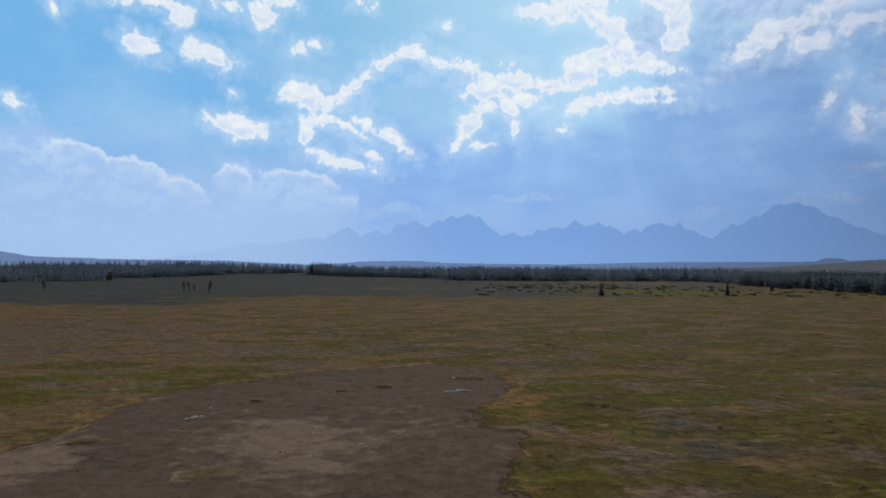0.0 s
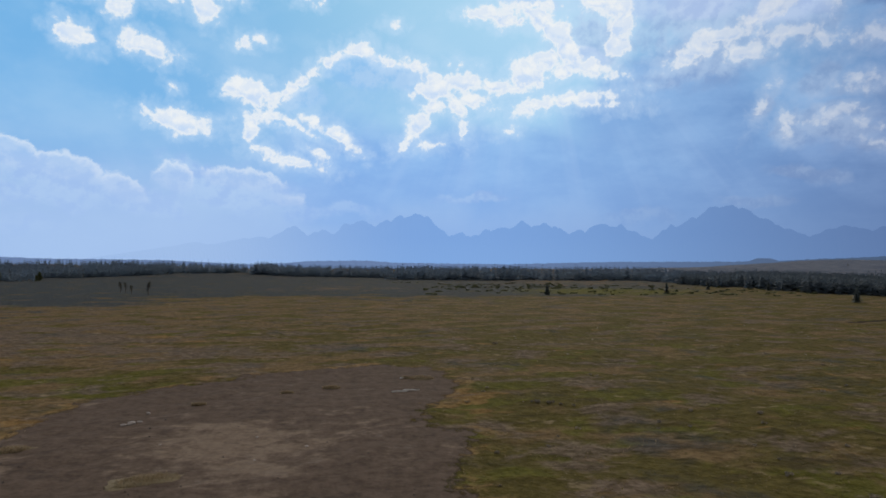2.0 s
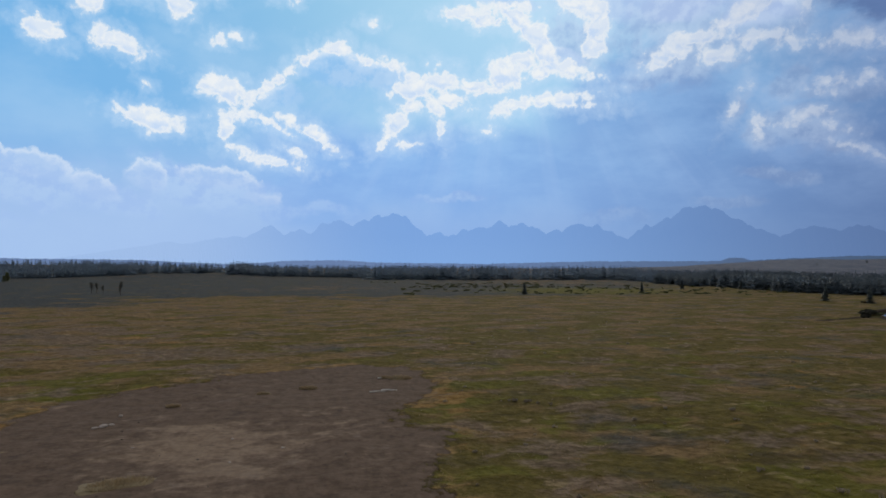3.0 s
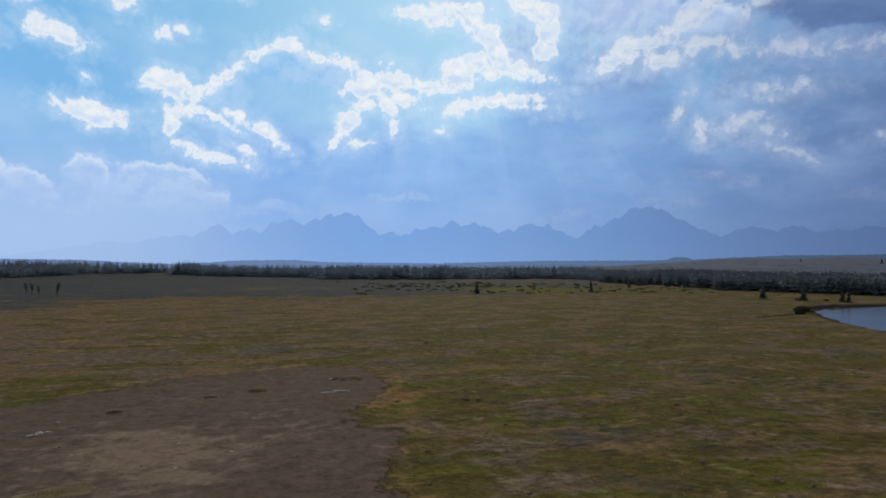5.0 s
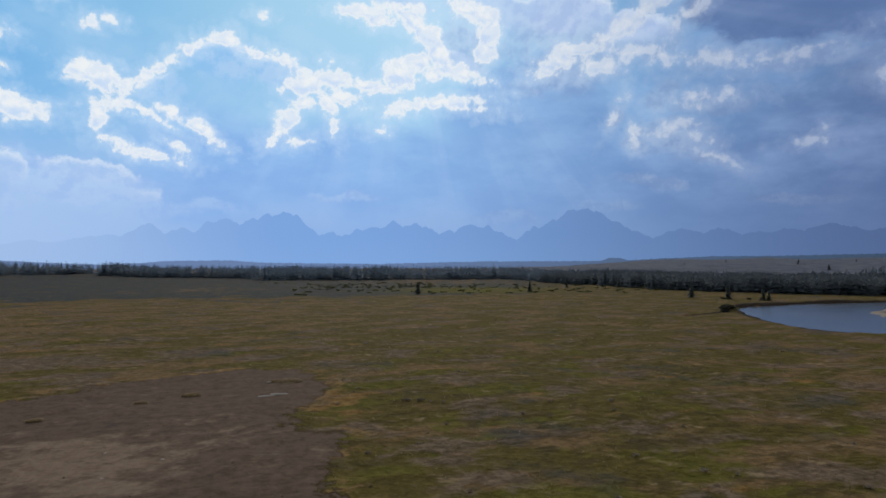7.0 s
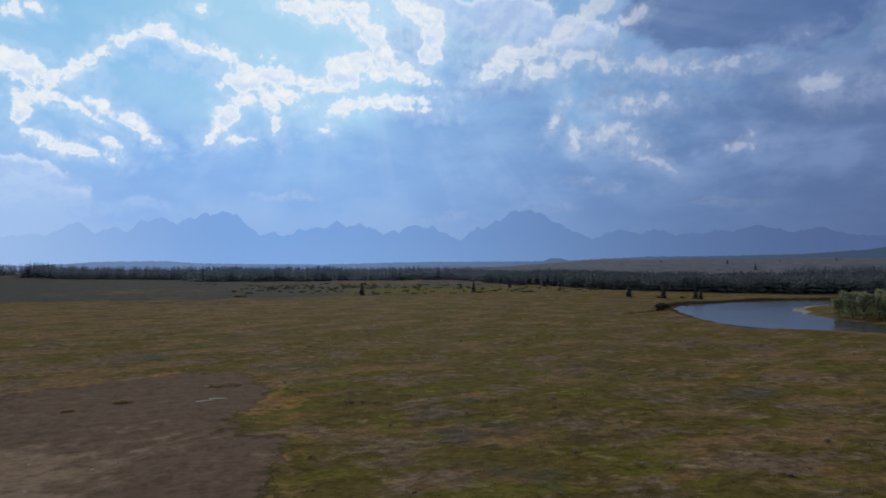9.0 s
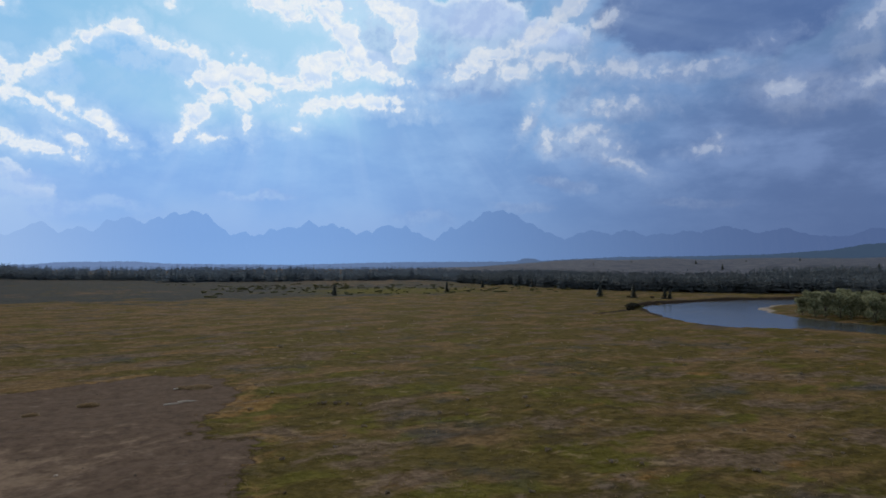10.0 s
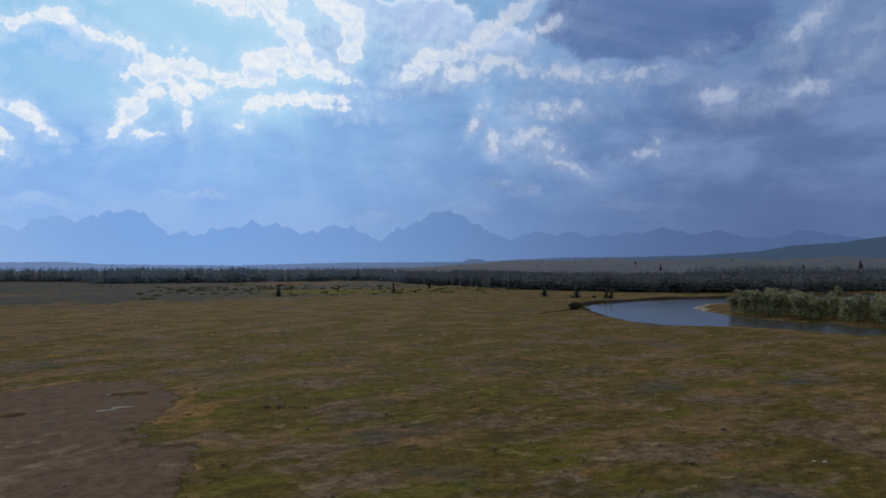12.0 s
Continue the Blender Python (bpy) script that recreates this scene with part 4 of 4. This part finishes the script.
# ---- the island's cottonwoods ----
leafy = [leafy_tree(40 + k, 12.0, s, "leafy grey-green cottonwood on the river island", COTTONWOOD) for k, s in enumerate((4.4, 5.0, 4.0, 5.4))]
rng = np.random.default_rng(50)
spots = []
for _ in range(20000):
    px, py = rng.uniform(284, 420), rng.uniform(60, 262)
    d = float(inside(np.array(px), np.array(py), ISLAND))
    if 7 < d < 60 and py < 232 - 0.1 * (px - 290) and all(math.hypot(px - a, py - b) > 4.6 for a, b in spots):
        spots.append((px, py))
    if len(spots) == 130:
        break
for k, (px, py) in enumerate(spots):
    if k < 4:
        stand(leafy[k], px, py, k * 50)
    else:
        more(leafy[k % 4], px, py, rng.uniform(0, 360), rng.uniform(0.72, 1.08))


# broad-leaved trees far out on the flood plain
plain = leafy_tree(55, 15.0, 5.0, "dark broad-leaved tree out on the flood plain", WILLOW, group="trees on the flood plain")
stand(plain, -690, 1068)
for px, py, size in [(-676, 1072, 0.9), (-642, 1070, 0.85), (-539, 995, 1.05), (-545, 998, 0.7)]:
    more(plain, px, py, px % 360, size)


# ---- shrubs ----
def shrub(name, seed, wide, tall, label, category, group, leaf, count, size):
    rng = np.random.default_rng(seed)
    ob = new(name)
    pieces = []
    lobes = []
    for k in range(7):
        a, q = rng.uniform(0, 6.28), wide * rng.uniform(0.15, 0.65)
        tip = np.array([q * math.cos(a), q * math.sin(a), tall * rng.uniform(0.55, 0.9)])
        pieces.append(tube([(0, 0, -0.1), tip * (0.5, 0.5, 0.6), tip], [0.03 * tall, 0.02 * tall, 0.008 * tall], 4))
        lobes.append((*(tip * (1, 1, 0.75)), wide * 0.3, wide * 0.3, tall * 0.28))
    part("stem", tri_mesh("stem", *joined(pieces), BARK), ob, "twisted grey stems")
    part("foliage", tri_mesh("foliage", *leaf_crown(rng, lobes, count, size), leaf), ob)
    return tagged(ob, label, category, group)


sage = [shrub("sagebrush", 60 + k, w, h, "low grey-green sagebrush in dry grass", "shrub", "sagebrush on the meadow", SAGE, 150, 0.16) for k, (w, h) in enumerate(((0.9, 0.75), (1.2, 0.9), (0.7, 0.6)))]
rng = np.random.default_rng(61)
places = [(29.6, 113.2), (33.7, 198), (27.4, 113.8), (31.5, 112.6), (33.6, 111.5), (25, 115)]
while len(places) < 130:
    a, far = radians(rng.uniform(4, 66)), 62 + 230 * rng.random() ** 1.3
    px, py = far * math.sin(a), far * math.cos(a)
    if float(inside(np.array(px), np.array(py), RIVER)) < -6 and float(inside(np.array(px), np.array(py), BARE)) < -3 and float(waves(px, py, 40, 71, 3)) > -0.1:
        places.append((px, py))
for k, (px, py) in enumerate(places):
    if k < 3:
        stand(sage[k], px, py, 30 * k)
    else:
        more(sage[k % 3], px, py, rng.uniform(0, 360), rng.uniform(0.3, 0.7))

willow = [shrub("willow_bush", 80 + k, w, h, "dense dark green willow bush on the flood plain", "shrub", "willow bushes", WILLOW, 340, 0.5) for k, (w, h) in enumerate(((4.0, 2.6), (6.0, 1.8)))]
spots = [(36, 640), (36, 552), (39, 541), (47, 600), (64, 652), (70, 650), (78, 624), (115, 622), (132, 636), (5, 915), (15, 905), (25, 900), (38, 900), (251.5, 279), (247, 281), (256, 292)]
while len(spots) < 80:
    a, far = radians(rng.uniform(2, 16)), rng.uniform(690, 880)
    spots.append((far * math.sin(a), far * math.cos(a)))
while len(spots) < 230:
    a, far = radians(rng.uniform(5, 36)), rng.uniform(560, 820)
    spots.append((far * math.sin(a), far * math.cos(a)))
for k, (px, py) in enumerate(spots):
    if k < 2:
        stand(willow[k], px, py, 30 * k)
    else:
        more(willow[k % 2], px, py, rng.uniform(0, 360), rng.uniform(0.5, 1.0) if k < 80 else rng.uniform(0.35, 0.95))
for px, py, size in [(226, 186, 0.35), (222, 190, 0.4), (219, 200, 0.45)]:
    more(willow[0], px, py, px * 7 % 360, size)

thicket = shrub("thicket", 95, 4.6, 3.6, "dark tangled thicket on the cut river bank", "shrub", "bank thickets", THICKET, 500, 0.55)
stand(thicket, 249, 280)
for px, py, size in [(245.5, 277.5, 0.9), (252.5, 285, 0.9), (241.5, 274.5, 0.6), (330, 352, 0.5), (321, 366, 0.45)]:
    more(thicket, px, py, px * 7 % 360, size)


# ---- stones and wood on the bare earth ----
def lump_mesh(name, seed, size, mat, flat=0.5, rough=0.25):
    rng = np.random.default_rng(seed)
    bm = bmesh.new()
    bmesh.ops.create_icosphere(bm, subdivisions=3 if rough > 0.3 else 2, radius=1.0)
    k = rng.uniform(0.6, 1.3, 3) * size
    for q in bm.verts:
        f = 1 + rough * noise.noise(q.co * 1.3 + Vector((seed, 0, 0))) + 0.4 * rough * noise.noise(q.co * 4)
        q.co = Vector((q.co.x * k[0] * f, q.co.y * k[1] * f, q.co.z * size * flat * f))
    me = bpy.data.meshes.new(name)
    bm.to_mesh(me)
    bm.free()
    me.materials.append(mat)
    return me


stone_meshes = [lump_mesh("stone", 90 + k, 0.5, STONE) for k in range(4)]
rng = np.random.default_rng(91)
for k, (px, py, size) in enumerate([(-42.1, 104.9, 1.5), (-41.2, 105.8, 0.9), (-42.3, 112.3, 0.9), (-43.0, 104.0, 0.8), (228.9, 180.5, 2.4), (219, 186.5, 1.6), (-20, 95, 0.6), (-12, 90, 0.5), (-18, 84, 0.45), (-33, 92, 0.4), (83.9, 46.5, 0.8), (83.3, 47.6, 0.5)]):
    ob = new("stone", stone_meshes[k % 4])
    ob.matrix_basis = pose(px, py, float(land(px, py)) + 0.05 * size, 0, 0, k * 70)
    ob.scale = (size,) * 3
    tagged(ob, "pale weathered stone lying on bare earth", "stone", "stones")

pieces = []
for k in range(120):
    px, py = rng.uniform(-62, 10), 66 + 92 * rng.random() ** 1.3
    if float(inside(np.array(px), np.array(py), BARE)) > 2:
        q = rng.normal(size=(6, 3)) * 0.25 + np.array([(1, 0, 0), (-1, 0, 0), (0, 1, 0), (0, -1, 0), (0, 0, 0.8), (0, 0, -0.4)])
        q = q * rng.uniform(0.05, 0.16) + np.array([px, py, float(land(px, py)) + 0.03])
        pieces.append((q, np.array([(0, 2, 4), (2, 1, 4), (1, 3, 4), (3, 0, 4), (2, 0, 5), (1, 2, 5), (3, 1, 5), (0, 3, 5)])))
tagged(new("earth_clods", tri_mesh("earth_clods", *joined(pieces), CLOD)), "small dark clods of dry earth", "clods", kind="stuff")

log_v, log_f = tube([(-1.6, 0, 0.12), (-0.5, 0.12, 0.14), (0.6, 0.05, 0.13), (1.7, 0.2, 0.10)], [0.13, 0.15, 0.12, 0.07], 8)
for px, py, turn in [(1.8, 126.2, 5), (4.2, 126.9, -10), (3.6, 141.3, 12)]:
    ob = new("driftwood_log", tri_mesh("driftwood_log", log_v, log_f, DRIFT))
    ob.matrix_basis = pose(px, py, float(land(px, py)), 0, 0, turn)
    tagged(ob, "bleached grey log lying on bare earth", "log")


# ---- grass ----
def tufts(name, label, places, heights, mat, blades, seed):
    """Tussocks of bent blades, every blade a narrow triangle."""
    rng = np.random.default_rng(seed)
    base = np.repeat(np.column_stack([places, land(places[:, 0], places[:, 1]) - 0.03]), blades, 0)
    h = np.repeat(heights, blades) * rng.uniform(0.6, 1.2, len(base))
    a = rng.uniform(0, 2 * math.pi, len(base))
    side = np.column_stack([-np.sin(a), np.cos(a), 0 * a]) * (h * 0.16)[:, None]
    out = np.column_stack([np.cos(a), np.sin(a), 0 * a])
    root = base + out * (h * rng.uniform(0.05, 0.35, len(base)))[:, None]
    tip = root + out * (h * rng.uniform(0.2, 0.7, len(base)))[:, None] + np.column_stack([0 * a, 0 * a, h])
    v = np.stack([root - side, root + side, tip], 1).reshape(-1, 3)
    f = np.arange(len(v)).reshape(-1, 3)
    return tagged(new(name, tri_mesh(name, v, f, mat)), label, "grass", kind="stuff")


def scattered(count, seed, lo, hi, clump, keep):
    rng = np.random.default_rng(seed)
    a = np.radians(rng.uniform(-40, 70, count))
    far = lo + (hi - lo) * rng.random(count) ** 1.4
    px, py = far * np.sin(a), far * np.cos(a)
    ok = (inside(px, py, BARE) < -1.5 + 3 * waves(px, py, 12, 3, 3)) & (inside(px, py, RIVER) < -4) & (waves(px, py, clump, seed, 3) > keep)
    return np.column_stack([px, py])[ok]


spots = scattered(30000, 101, 60, 260, 9, -0.15)
tufts("grass", "olive and straw-coloured meadow grass in tussocks", spots, np.random.default_rng(1).uniform(0.08, 0.20, len(spots)), GRASS, 7, 102)
spots = scattered(7000, 103, 60, 220, 14, 0.25)
tufts("dead_grass", "bleached straw-coloured dead grass", spots, np.random.default_rng(2).uniform(0.10, 0.26, len(spots)), STRAW, 7, 104)


def grass_mound(px, py, long, wide, high, turn, seed):
    """A low turf island left standing on the bare earth, with grass on it."""
    rng = np.random.default_rng(seed)
    me = lump_mesh("turf", seed, 1.0, TURF, 0.6, 0.5)
    ob = new("grass_mound")
    ob.matrix_basis = pose(px, py, float(land(px, py)) - 0.08, 0, 0, turn)
    turf = part("turf", me, ob)
    turf.scale = (long / 2, wide / 2, high)
    n = int(150 * long)
    a, q = rng.uniform(0, 6.28, n), np.sqrt(rng.random(n))
    pts = np.column_stack([q * np.cos(a) * long * 0.42, q * np.sin(a) * wide * 0.42, high * 0.5 * (1 - q ** 2) + 0.02])
    ang = rng.uniform(0, 6.28, n)
    h = rng.uniform(0.2, 0.55, n)
    side = np.column_stack([-np.sin(ang), np.cos(ang), 0 * ang]) * 0.07
    tip = pts + np.column_stack([np.cos(ang) * h * 0.6, np.sin(ang) * h * 0.6, h])
    v = np.stack([pts - side, pts + side, tip], 1).reshape(-1, 3)
    part("dry_grass", tri_mesh("dry_grass", v, np.arange(len(v)).reshape(-1, 3), STRAW), ob, "dry straw-coloured blades")
    return tagged(ob, "low mound of turf and dry grass on bare earth", "grass mound", "turf mounds")


for k, row in enumerate([(-29, 77, 9, 5.2, 0.6, 12), (-12.6, 132.6, 4.5, 2.2, 0.6, 0), (7.0, 139.7, 6.5, 2.6, 0.8, -8), (-35.4, 118, 3.2, 1.4, 0.3, 5), (-53, 91.5, 5.5, 2.8, 0.55, 20), (-21, 128, 3.0, 1.3, 0.3, 10), (3.5, 141.5, 2.6, 1.3, 0.4, 10)]):
    grass_mound(*row, 110 + k)
